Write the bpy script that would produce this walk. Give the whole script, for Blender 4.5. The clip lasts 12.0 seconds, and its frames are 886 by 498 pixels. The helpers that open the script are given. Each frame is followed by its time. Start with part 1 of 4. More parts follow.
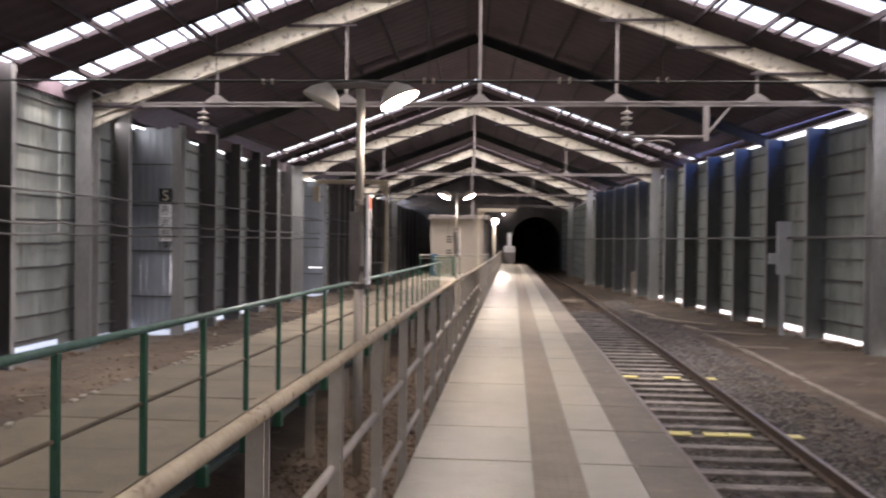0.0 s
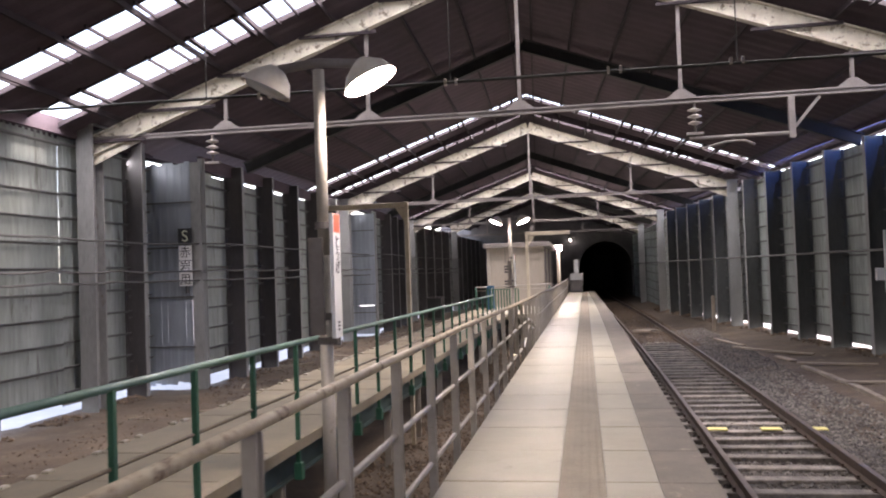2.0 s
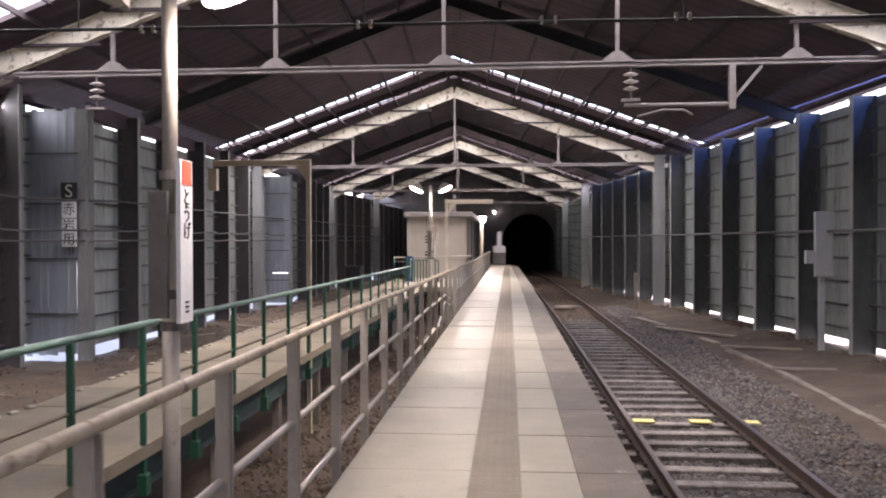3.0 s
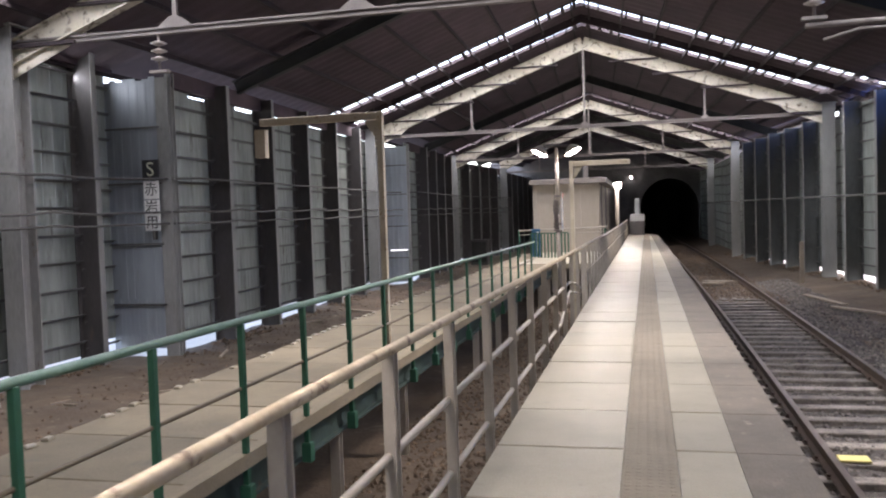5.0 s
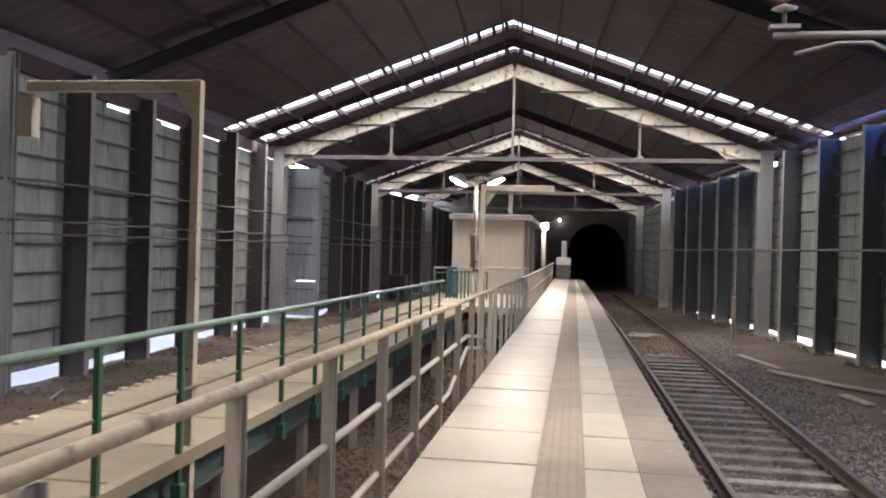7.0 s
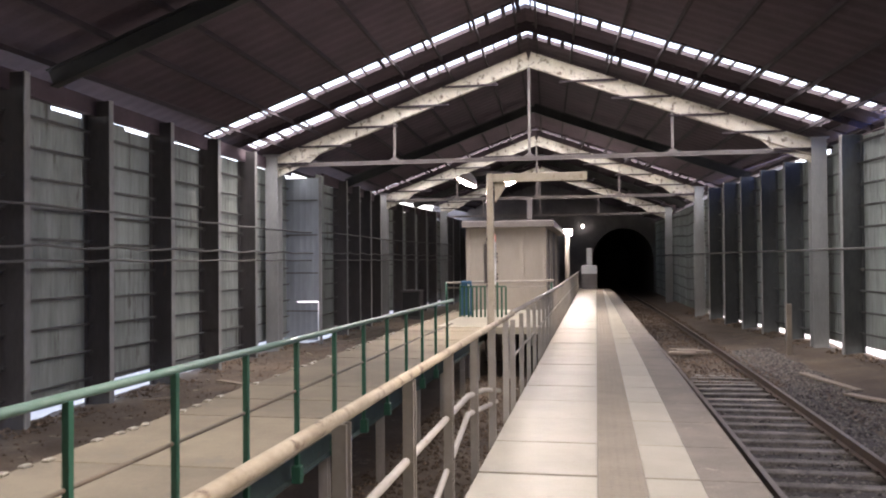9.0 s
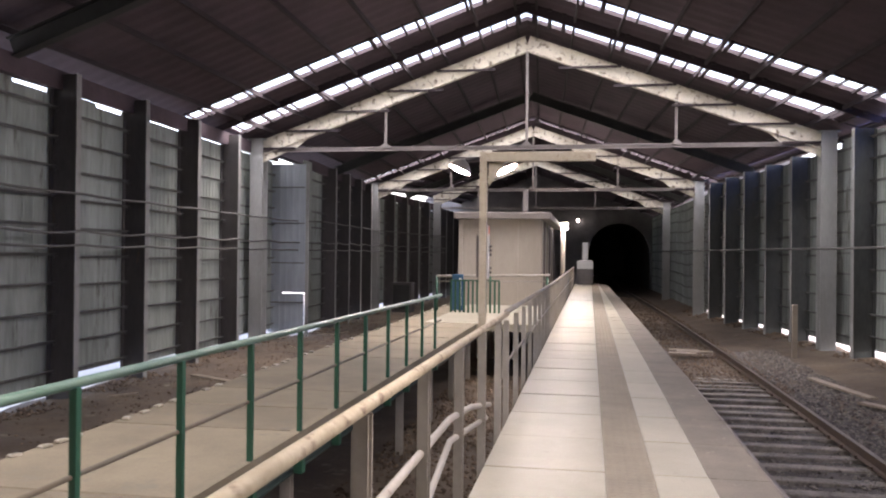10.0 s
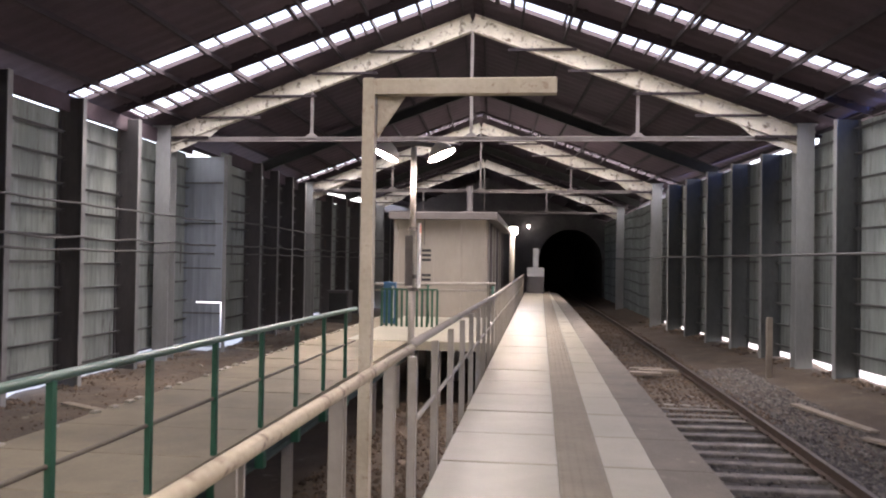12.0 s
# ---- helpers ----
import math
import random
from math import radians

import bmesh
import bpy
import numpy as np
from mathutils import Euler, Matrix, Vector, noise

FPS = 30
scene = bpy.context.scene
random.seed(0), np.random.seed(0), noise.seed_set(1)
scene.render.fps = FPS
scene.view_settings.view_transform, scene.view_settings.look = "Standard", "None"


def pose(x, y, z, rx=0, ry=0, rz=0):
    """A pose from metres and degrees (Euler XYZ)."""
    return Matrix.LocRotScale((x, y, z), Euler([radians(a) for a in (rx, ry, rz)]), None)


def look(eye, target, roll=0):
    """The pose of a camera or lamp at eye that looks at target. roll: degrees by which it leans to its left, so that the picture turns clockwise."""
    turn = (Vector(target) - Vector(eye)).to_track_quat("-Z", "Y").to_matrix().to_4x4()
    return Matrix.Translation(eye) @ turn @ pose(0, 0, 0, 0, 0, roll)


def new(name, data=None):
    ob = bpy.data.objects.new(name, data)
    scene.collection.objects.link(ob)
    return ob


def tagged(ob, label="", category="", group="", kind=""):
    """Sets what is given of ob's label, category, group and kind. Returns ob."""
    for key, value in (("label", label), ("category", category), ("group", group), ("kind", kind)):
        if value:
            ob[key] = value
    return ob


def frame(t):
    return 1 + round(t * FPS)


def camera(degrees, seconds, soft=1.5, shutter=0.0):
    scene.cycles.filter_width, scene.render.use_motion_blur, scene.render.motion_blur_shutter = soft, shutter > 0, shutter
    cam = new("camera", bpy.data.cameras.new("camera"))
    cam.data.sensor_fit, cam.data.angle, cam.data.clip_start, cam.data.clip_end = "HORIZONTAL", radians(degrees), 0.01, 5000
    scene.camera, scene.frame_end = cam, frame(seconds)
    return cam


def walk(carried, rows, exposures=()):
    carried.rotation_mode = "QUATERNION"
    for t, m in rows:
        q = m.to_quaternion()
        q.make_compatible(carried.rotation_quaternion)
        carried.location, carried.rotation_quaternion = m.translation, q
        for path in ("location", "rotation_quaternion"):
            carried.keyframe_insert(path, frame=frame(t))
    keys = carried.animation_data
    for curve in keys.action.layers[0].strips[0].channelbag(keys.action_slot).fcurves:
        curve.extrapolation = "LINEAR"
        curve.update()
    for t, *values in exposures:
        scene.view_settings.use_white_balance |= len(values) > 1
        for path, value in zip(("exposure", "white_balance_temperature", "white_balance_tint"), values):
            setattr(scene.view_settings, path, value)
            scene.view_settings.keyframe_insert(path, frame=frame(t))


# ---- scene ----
cam = camera(55.9, 12.0, soft=2.0, shutter=0.4)
PATH = [
    (0, (-0.302, -1.898, 1.455), (-0.467, 0.095, 1.435), 0.7),
    (0.5, (-0.147, -1.31, 1.461), (-0.492, 0.66, 1.437), -1.9),
    (1, (-0.069, -0.584, 1.463), (-0.332, 1.398, 1.485), -0.3),
    (1.5, (0.004, 0.103, 1.444), (-0.166, 2.096, 1.413), -0.7),
    (2, (0.076, 0.862, 1.444), (-0.258, 2.833, 1.502), -2.0),
    (2.5, (0.1, 1.606, 1.45), (-0.052, 3.6, 1.468), -0.2),
    (4.5, (0.003, 4.629, 1.459), (-0.302, 6.604, 1.38), -0.1),
    (5, (0.011, 5.356, 1.497), (-0.464, 7.297, 1.413), -1.9),
    (5.5, (-0.043, 6.0, 1.5), (-0.467, 7.954, 1.49), 2.6),
    (6, (0.025, 6.728, 1.45), (-0.421, 8.677, 1.488), 0.8),
    (6.5, (0.013, 7.447, 1.478), (-0.386, 9.406, 1.543), 2.7),
    (7, (0.048, 8.026, 1.414), (-0.262, 10.002, 1.414), 1.6),
    (7.5, (-0.052, 8.84, 1.4), (-0.416, 10.806, 1.404), 1.8),
    (9.5, (-0.198, 11.437, 1.45), (-0.551, 13.406, 1.48), -0.7),
    (10, (-0.267, 11.975, 1.428), (-0.613, 13.945, 1.438), 0.6),
    (10.5, (-0.223, 12.711, 1.448), (-0.528, 14.687, 1.409), -1.3),
    (11, (-0.262, 13.445, 1.42), (-0.495, 15.431, 1.459), 2.5),
    (11.5, (-0.215, 14.026, 1.391), (-0.42, 16.015, 1.4), -0.0),
    (12, (-0.293, 14.804, 1.375), (-0.524, 16.791, 1.404), 0.9),
]
walk(cam, [(t, look(eye, target, roll)) for t, eye, target, roll in PATH],
     exposures=[(0, 2.72, 7300, 24), (2.7, 2.8, 7000, 26), (4.5, 2.76, 6850, 29), (5, 2.7, 6800, 20), (5.5, 2.7, 7000, 20), (6.5, 2.82, 7100, 21), (7.5, 2.77, 7150, 21), (9.5, 2.7, 7050, 24), (12, 2.64, 7050, 25)])


# ---- light and world ----
world = bpy.data.worlds.new("overcast_sky")
scene.world = world
world.use_nodes = True
wt = world.node_tree
sky = wt.nodes.new("ShaderNodeTexSky")
sky.sky_type = "NISHITA"
sky.sun_disc = False
sky.sun_elevation, sky.sun_rotation = radians(48), radians(110)
haze = wt.nodes.new("ShaderNodeHueSaturation")
haze.inputs["Saturation"].default_value = 0.85
wt.links.new(sky.outputs[0], haze.inputs["Color"])
wt.links.new(haze.outputs[0], wt.nodes["Background"].inputs[0])
wt.nodes["Background"].inputs[1].default_value = 0.14
sun = new("sun", bpy.data.lights.new("sun", "SUN"))
sun.data.energy, sun.data.angle, sun.data.color = 0.9, radians(14), (1.0, 0.95, 0.88)
sun.matrix_world = pose(0, 0, 30, 42, 0, 110)


def area_lamp(name, m, sx, sy, watts, color=(1, 1, 1)):
    d = bpy.data.lights.new(name, "AREA")
    d.shape, d.size, d.size_y, d.energy, d.color = "RECTANGLE", sx, sy, watts, color
    o = new(name, d)
    o.matrix_world = m
    return o


def bulb_lamp(name, place, watts, color=(1, 0.97, 0.9), radius=0.08):
    d = bpy.data.lights.new(name, "POINT")
    d.energy, d.color, d.shadow_soft_size = watts, color, radius
    o = new(name, d)
    o.location = place
    return o


SKY_W = 11.8      # watts per square metre of the roof's light strips
SLIT_W = 16.0    # watts per square metre of the slit under the eave
LAMP_W = 14.0     # watts of a platform lamp


# ---- materials ----
def material(name, base, second=None, rough=0.7, metal=0.0, grain=18.0, wear=1.6, amount=0.5, bump=0.15, per_object=0.0,
             stains=None, stain_cut=0.58, island=False, streak=(1, 1, 1)):
    """A procedural surface: a base colour, a second one mixed in by coarse wear, grain, stains and a fine bump."""
    m = bpy.data.materials.new(name)
    m.use_nodes = True
    nt = m.node_tree
    n, l = nt.nodes, nt.links
    bsdf = n["Principled BSDF"]
    bsdf.inputs["Roughness"].default_value = rough
    bsdf.inputs["Metallic"].default_value = metal
    geo = n.new("ShaderNodeNewGeometry")
    scale = n.new("ShaderNodeMapping")
    scale.inputs["Scale"].default_value = streak
    l.new(geo.outputs["Position"], scale.inputs[0])
    coarse = n.new("ShaderNodeTexNoise")
    coarse.inputs["Scale"].default_value = wear
    coarse.inputs["Detail"].default_value = 6
    coarse.inputs["Roughness"].default_value = 0.65
    l.new(scale.outputs[0], coarse.inputs["Vector"])
    fine = n.new("ShaderNodeTexNoise")
    fine.inputs["Scale"].default_value = grain
    fine.inputs["Detail"].default_value = 5
    l.new(scale.outputs[0], fine.inputs["Vector"])
    second = second or [c * 0.6 for c in base]
    ramp = n.new("ShaderNodeValToRGB")
    ramp.color_ramp.elements[0].position, ramp.color_ramp.elements[1].position = 0.36, 0.66
    ramp.color_ramp.elements[0].color, ramp.color_ramp.elements[1].color = (*second, 1), (*base, 1)
    add = n.new("ShaderNodeMath")
    add.operation = "MULTIPLY_ADD"
    l.new(fine.outputs[0], add.inputs[0])
    add.inputs[1].default_value = 0.35
    l.new(coarse.outputs[0], add.inputs[2])
    sub = n.new("ShaderNodeMath")
    sub.operation = "SUBTRACT"
    l.new(add.outputs[0], sub.inputs[0])
    sub.inputs[1].default_value = 0.175
    l.new(sub.outputs[0], ramp.inputs[0])
    mix = n.new("ShaderNodeMix")
    mix.data_type = "RGBA"
    mix.inputs[0].default_value = amount
    mix.inputs[6].default_value = (*base, 1)
    l.new(ramp.outputs[0], mix.inputs[7])
    out = mix.outputs[2]
    if stains:
        blot = n.new("ShaderNodeTexNoise")
        blot.inputs["Scale"].default_value = wear * 3.1
        blot.inputs["Detail"].default_value = 8
        blot.inputs["Roughness"].default_value = 0.7
        l.new(scale.outputs[0], blot.inputs["Vector"])
        cut = n.new("ShaderNodeMapRange")
        cut.inputs[1].default_value, cut.inputs[2].default_value = stain_cut, stain_cut + 0.09
        l.new(blot.outputs[0], cut.inputs[0])
        mix2 = n.new("ShaderNodeMix")
        mix2.data_type = "RGBA"
        l.new(cut.outputs[0], mix2.inputs[0])
        l.new(out, mix2.inputs[6])
        mix2.inputs[7].default_value = (*stains, 1)
        out = mix2.outputs[2]
    if per_object:
        if island:
            src = geo.outputs["Random Per Island"]
        else:
            info = n.new("ShaderNodeObjectInfo")
            src = info.outputs["Random"]
        vary = n.new("ShaderNodeMapRange")
        vary.inputs[3].default_value, vary.inputs[4].default_value = 1 - per_object, 1 + per_object
        l.new(src, vary.inputs[0])
        hsv = n.new("ShaderNodeHueSaturation")
        l.new(vary.outputs[0], hsv.inputs["Value"])
        l.new(out, hsv.inputs["Color"])
        out = hsv.outputs[0]
    l.new(out, bsdf.inputs["Base Color"])
    if bump:
        b = n.new("ShaderNodeBump")
        b.inputs["Strength"].default_value = bump
        b.inputs["Distance"].default_value = 0.02
        l.new(fine.outputs[0], b.inputs["Height"])
        l.new(b.outputs[0], bsdf.inputs["Normal"])
    return m


def glowing(name, color, strength):
    m = bpy.data.materials.new(name)
    m.use_nodes = True
    b = m.node_tree.nodes["Principled BSDF"]
    b.inputs["Base Color"].default_value = (0.9, 0.9, 0.9, 1)
    b.inputs["Emission Color"].default_value = (*color, 1)
    b.inputs["Emission Strength"].default_value = strength
    return m


def tactile(name):
    """Buff tactile paving with raised dots."""
    m = material(name, (0.27, 0.225, 0.165), (0.20, 0.17, 0.125), rough=0.8, grain=40, wear=2.5, amount=0.8, bump=0)
    nt = m.node_tree
    n, l = nt.nodes, nt.links
    geo = n.new("ShaderNodeNewGeometry")
    sep = n.new("ShaderNodeSeparateXYZ")
    l.new(geo.outputs["Position"], sep.inputs[0])

    def wave(sock, pitch):
        a = n.new("ShaderNodeMath")
        a.operation = "MULTIPLY"
        l.new(sock, a.inputs[0])
        a.inputs[1].default_value = 2 * math.pi / pitch
        s = n.new("ShaderNodeMath")
        s.operation = "COSINE"
        l.new(a.outputs[0], s.inputs[0])
        return s.outputs[0]
    mul = n.new("ShaderNodeMath")
    mul.operation = "ADD"
    l.new(wave(sep.outputs[0], 0.06), mul.inputs[0])
    l.new(wave(sep.outputs[1], 0.06), mul.inputs[1])
    lim = n.new("ShaderNodeMapRange")
    lim.inputs[1].default_value, lim.inputs[2].default_value = 0.5, 1.2
    l.new(mul.outputs[0], lim.inputs[0])
    b = n.new("ShaderNodeBump")
    b.inputs["Strength"].default_value, b.inputs["Distance"].default_value = 1.0, 0.006
    l.new(lim.outputs[0], b.inputs["Height"])
    l.new(b.outputs[0], n["Principled BSDF"].inputs["Normal"])
    return m


M_SLAB = material("pale_concrete_slab", (0.385, 0.35, 0.265), (0.30, 0.27, 0.2), rough=0.42, grain=60, wear=1.4, amount=0.85, bump=0.12, per_object=0.06, stains=(0.27, 0.23, 0.175), stain_cut=0.61)
M_EDGE = material("worn_grey_concrete", (0.215, 0.183, 0.143), (0.14, 0.12, 0.095), rough=0.85, grain=50, wear=1.8, amount=0.85, bump=0.2, per_object=0.04, stains=(0.33, 0.29, 0.225), stain_cut=0.6)
M_TACT = tactile("tactile_dots")
M_BODY = material("dark_concrete", (0.13, 0.12, 0.105), rough=0.9, grain=30, wear=1.2, amount=0.8, bump=0.3)
M_DECK = material("walkway_concrete", (0.25, 0.207, 0.138), (0.165, 0.137, 0.092), rough=0.8, grain=45, wear=1.1, amount=0.8, bump=0.12, per_object=0.08, stains=(0.185, 0.16, 0.115), stain_cut=0.575)
M_DIRT = material("brown_dirt", (0.125, 0.09, 0.06), (0.065, 0.048, 0.035), rough=0.95, grain=22, wear=0.9, amount=0.9, bump=0.8, stains=(0.2, 0.165, 0.12), stain_cut=0.60)
M_SNOW = material("pale_gravel_outside", (0.78, 0.73, 0.66), (0.6, 0.56, 0.5), rough=0.9, grain=12, wear=0.5, amount=0.8, bump=0.5)
M_STONE = material("ballast_stone", (0.18, 0.16, 0.14), (0.095, 0.083, 0.072), rough=0.9, grain=40, wear=6, amount=0.7, bump=0.3, per_object=0.6, island=True)
M_BED = material("fine_dark_ballast", (0.085, 0.074, 0.064), (0.05, 0.044, 0.039), rough=0.95, grain=35, wear=2.5, amount=0.9, bump=1.0)
M_CLOD = material("brown_clod", (0.15, 0.105, 0.07), (0.09, 0.065, 0.045), rough=0.95, grain=30, wear=5, amount=0.8, bump=0.3, per_object=0.4, island=True)
M_SLEEP = material("weathered_sleeper", (0.29, 0.257, 0.218), (0.12, 0.105, 0.09), rough=0.85, grain=30, wear=3.5, amount=0.95, bump=0.35, per_object=0.28, stains=(0.09, 0.078, 0.066), stain_cut=0.55)
M_RAIL = material("rusty_rail", (0.10, 0.065, 0.045), (0.055, 0.04, 0.032), rough=0.6, metal=0.4, grain=30, wear=4, amount=0.8, bump=0.15)
M_RAILTOP = material("worn_rail_head", (0.22, 0.18, 0.15), (0.13, 0.10, 0.08), rough=0.4, metal=0.7, grain=30, wear=3, amount=0.7, bump=0.05)
M_YELLOW = material("chipped_yellow_paint", (0.76, 0.68, 0.24), (0.58, 0.51, 0.2), rough=0.6, grain=30, wear=9, amount=0.8, bump=0.2, stains=(0.2, 0.18, 0.14), stain_cut=0.6)
M_CREAM = material("chipped_cream_paint", (0.46, 0.385, 0.265), (0.32, 0.255, 0.165), rough=0.6, grain=38, wear=3.2, amount=0.85, bump=0.2, stains=(0.15, 0.10, 0.065), stain_cut=0.545)
M_ARM = material("rusting_pale_cream_paint", (0.50, 0.44, 0.33), (0.37, 0.31, 0.22), rough=0.6, grain=38, wear=3.0, amount=0.8, bump=0.2, stains=(0.2, 0.115, 0.06), stain_cut=0.585)
M_POST = material("grey_cream_post_paint", (0.37, 0.335, 0.285), (0.27, 0.24, 0.2), rough=0.6, grain=30, wear=2.5, amount=0.7, bump=0.1, stains=(0.17, 0.12, 0.08), stain_cut=0.66)
M_RAFT = material("flaking_white_rafter_paint", (0.66, 0.62, 0.51), (0.48, 0.44, 0.35), rough=0.7, grain=25, wear=1.6, amount=0.8, bump=0.15, stains=(0.15, 0.115, 0.08), stain_cut=0.535)
M_TIE = material("dusty_grey_steel", (0.185, 0.163, 0.15), (0.105, 0.092, 0.085), rough=0.7, grain=25, wear=2, amount=0.7, bump=0.1)
M_GREEN = material("green_rail_paint", (0.022, 0.105, 0.06), (0.016, 0.07, 0.042), rough=0.5, grain=30, wear=3, amount=0.7, bump=0.08, stains=(0.12, 0.10, 0.07), stain_cut=0.68)
M_GREENTOP = material("pale_green_rail", (0.14, 0.225, 0.175), (0.06, 0.14, 0.095), rough=0.45, grain=30, wear=3, amount=0.7, bump=0.05)
M_MID = material("bare_brown_rail", (0.15, 0.11, 0.072), (0.085, 0.075, 0.05), rough=0.65, grain=30, wear=2, amount=0.8, bump=0.1)
M_BEAM = material("dark_green_beam", (0.045, 0.075, 0.065), (0.03, 0.045, 0.04), rough=0.7, grain=25, wear=2, amount=0.7, bump=0.12, stains=(0.09, 0.055, 0.035), stain_cut=0.6)
M_ROOF = material("sooty_brown_roof", (0.08, 0.056, 0.066), (0.05, 0.036, 0.042), rough=0.95, grain=14, wear=0.8, amount=0.9, bump=0.1)
M_PURL = material("brown_steel_purlin", (0.036, 0.026, 0.03), (0.022, 0.016, 0.018), rough=0.95, grain=20, wear=1.5, amount=0.8, bump=0.1)
M_DTRUSS = material("sooty_green_steel", (0.032, 0.034, 0.031), (0.018, 0.018, 0.017), rough=0.85, grain=20, wear=1.5, amount=0.8, bump=0.1)
M_SHEET = material("grey_galvanised_sheet", (0.295, 0.325, 0.30), (0.165, 0.186, 0.17), rough=0.6, metal=0.1, grain=9, wear=1.2, amount=0.95, bump=0.16, per_object=0.16, stains=(0.105, 0.105, 0.09), stain_cut=0.57, streak=(1, 1, 0.18))
# bluish sheet for the stepped returns; the daylight on them is put into its colour
M_STEP_LIT = material("daylit_blue_grey_sheet", (0.30, 0.335, 0.365), (0.215, 0.24, 0.265), rough=0.5, metal=0.15, grain=7, wear=1.0, amount=0.85, bump=0.12, per_object=0.06, stains=(0.22, 0.23, 0.235), stain_cut=0.64, streak=(1, 1, 0.2))
# column colours hold light and shade: webs darkened, inner flange lightened
M_COL = material("shaded_web_and_cabinet_brown", (0.085, 0.078, 0.076), (0.05, 0.046, 0.046), rough=0.7, grain=20, wear=1.2, amount=0.85, bump=0.1, stains=(0.12, 0.085, 0.06), stain_cut=0.63, streak=(1, 1, 0.3))
M_COLR = material("shaded_right_web_grey_green", (0.105, 0.114, 0.112), (0.06, 0.066, 0.065), rough=0.65, grain=20, wear=1.2, amount=0.85, bump=0.1, stains=(0.10, 0.08, 0.065), stain_cut=0.63, streak=(1, 1, 0.3))
M_FLANGE = material("lit_flange_and_steelwork_grey", (0.27, 0.27, 0.26), (0.16, 0.16, 0.155), rough=0.65, grain=20, wear=1.4, amount=0.85, bump=0.1, stains=(0.12, 0.09, 0.07), stain_cut=0.62, streak=(1, 1, 0.3))
M_GIRT = material("grey_girt_steel", (0.12, 0.12, 0.115), (0.07, 0.07, 0.068), rough=0.7, grain=20, wear=2, amount=0.7, bump=0.08)
M_TCOL = material("light_grey_column_paint", (0.29, 0.295, 0.285), (0.2, 0.205, 0.2), rough=0.6, grain=20, wear=1.3, amount=0.8, bump=0.08, streak=(1, 1, 0.3))
M_HUT = material("beige_hut_panel", (0.36, 0.315, 0.258), (0.28, 0.245, 0.2), rough=0.65, grain=25, wear=1.0, amount=0.7, bump=0.05, streak=(1, 1, 0.3))
M_HUTTRIM = material("brown_grey_trim", (0.19, 0.165, 0.145), rough=0.6, grain=25, wear=2, amount=0.6)
M_WALLEND = material("stained_portal_concrete", (0.17, 0.162, 0.16), (0.10, 0.096, 0.095), rough=0.9, grain=10, wear=0.6, amount=0.9, bump=0.3)
M_TUNNEL = material("sooty_tunnel_lining", (0.08, 0.075, 0.07), rough=0.95, grain=8, wear=0.6, amount=0.8, bump=0.3)
M_WHITE = material("white_sign_enamel", (0.78, 0.78, 0.76), (0.66, 0.66, 0.63), rough=0.4, grain=30, wear=4, amount=0.5, bump=0.0)
M_RED = material("orange_red_enamel", (0.72, 0.13, 0.06), rough=0.4, grain=30, wear=4, amount=0.3, bump=0)
M_BLACK = material("black_lettering", (0.02, 0.02, 0.022), rough=0.5, amount=0.2, bump=0)
M_LIME = material("yellow_lettering", (0.6, 0.62, 0.46), rough=0.5, amount=0.2, bump=0)
M_SHADE = material("cream_enamel_shade", (0.62, 0.58, 0.50), (0.45, 0.41, 0.34), rough=0.45, grain=20, wear=5, amount=0.6, bump=0.05)
M_BULB = glowing("lit_lamp_tube", (1.0, 0.98, 0.95), 40.0)
M_DIM = glowing("dim_lit_globe", (1.0, 0.98, 0.95), 6.0)
M_GLASS_OFF = material("unlit_lamp_tube", (0.7, 0.7, 0.68), rough=0.2, amount=0.2, bump=0)
M_BLUE = material("blue_paint", (0.03, 0.11, 0.21), (0.022, 0.08, 0.16), rough=0.5, grain=20, wear=3, amount=0.6, bump=0.05)
M_CABLE = material("dusty_cable", (0.10, 0.095, 0.09), rough=0.7, amount=0.5, bump=0)
M_PORC = material("brown_white_porcelain", (0.42, 0.38, 0.34), (0.26, 0.22, 0.19), rough=0.3, grain=10, wear=8, amount=0.6, bump=0)
M_TROUGH = material("cast_concrete_trough", (0.29, 0.245, 0.19), (0.18, 0.15, 0.12), rough=0.9, grain=35, wear=2, amount=0.8, bump=0.25, per_object=0.12)
M_PLANK = material("bleached_plank", (0.30, 0.25, 0.19), (0.19, 0.155, 0.12), rough=0.85, grain=25, wear=3, amount=0.8, bump=0.3, per_object=0.2, streak=(1, 6, 1))
M_BOX = material("grey_cabinet_paint", (0.36, 0.37, 0.37), (0.28, 0.29, 0.29), rough=0.5, grain=20, wear=2, amount=0.5, bump=0.03)


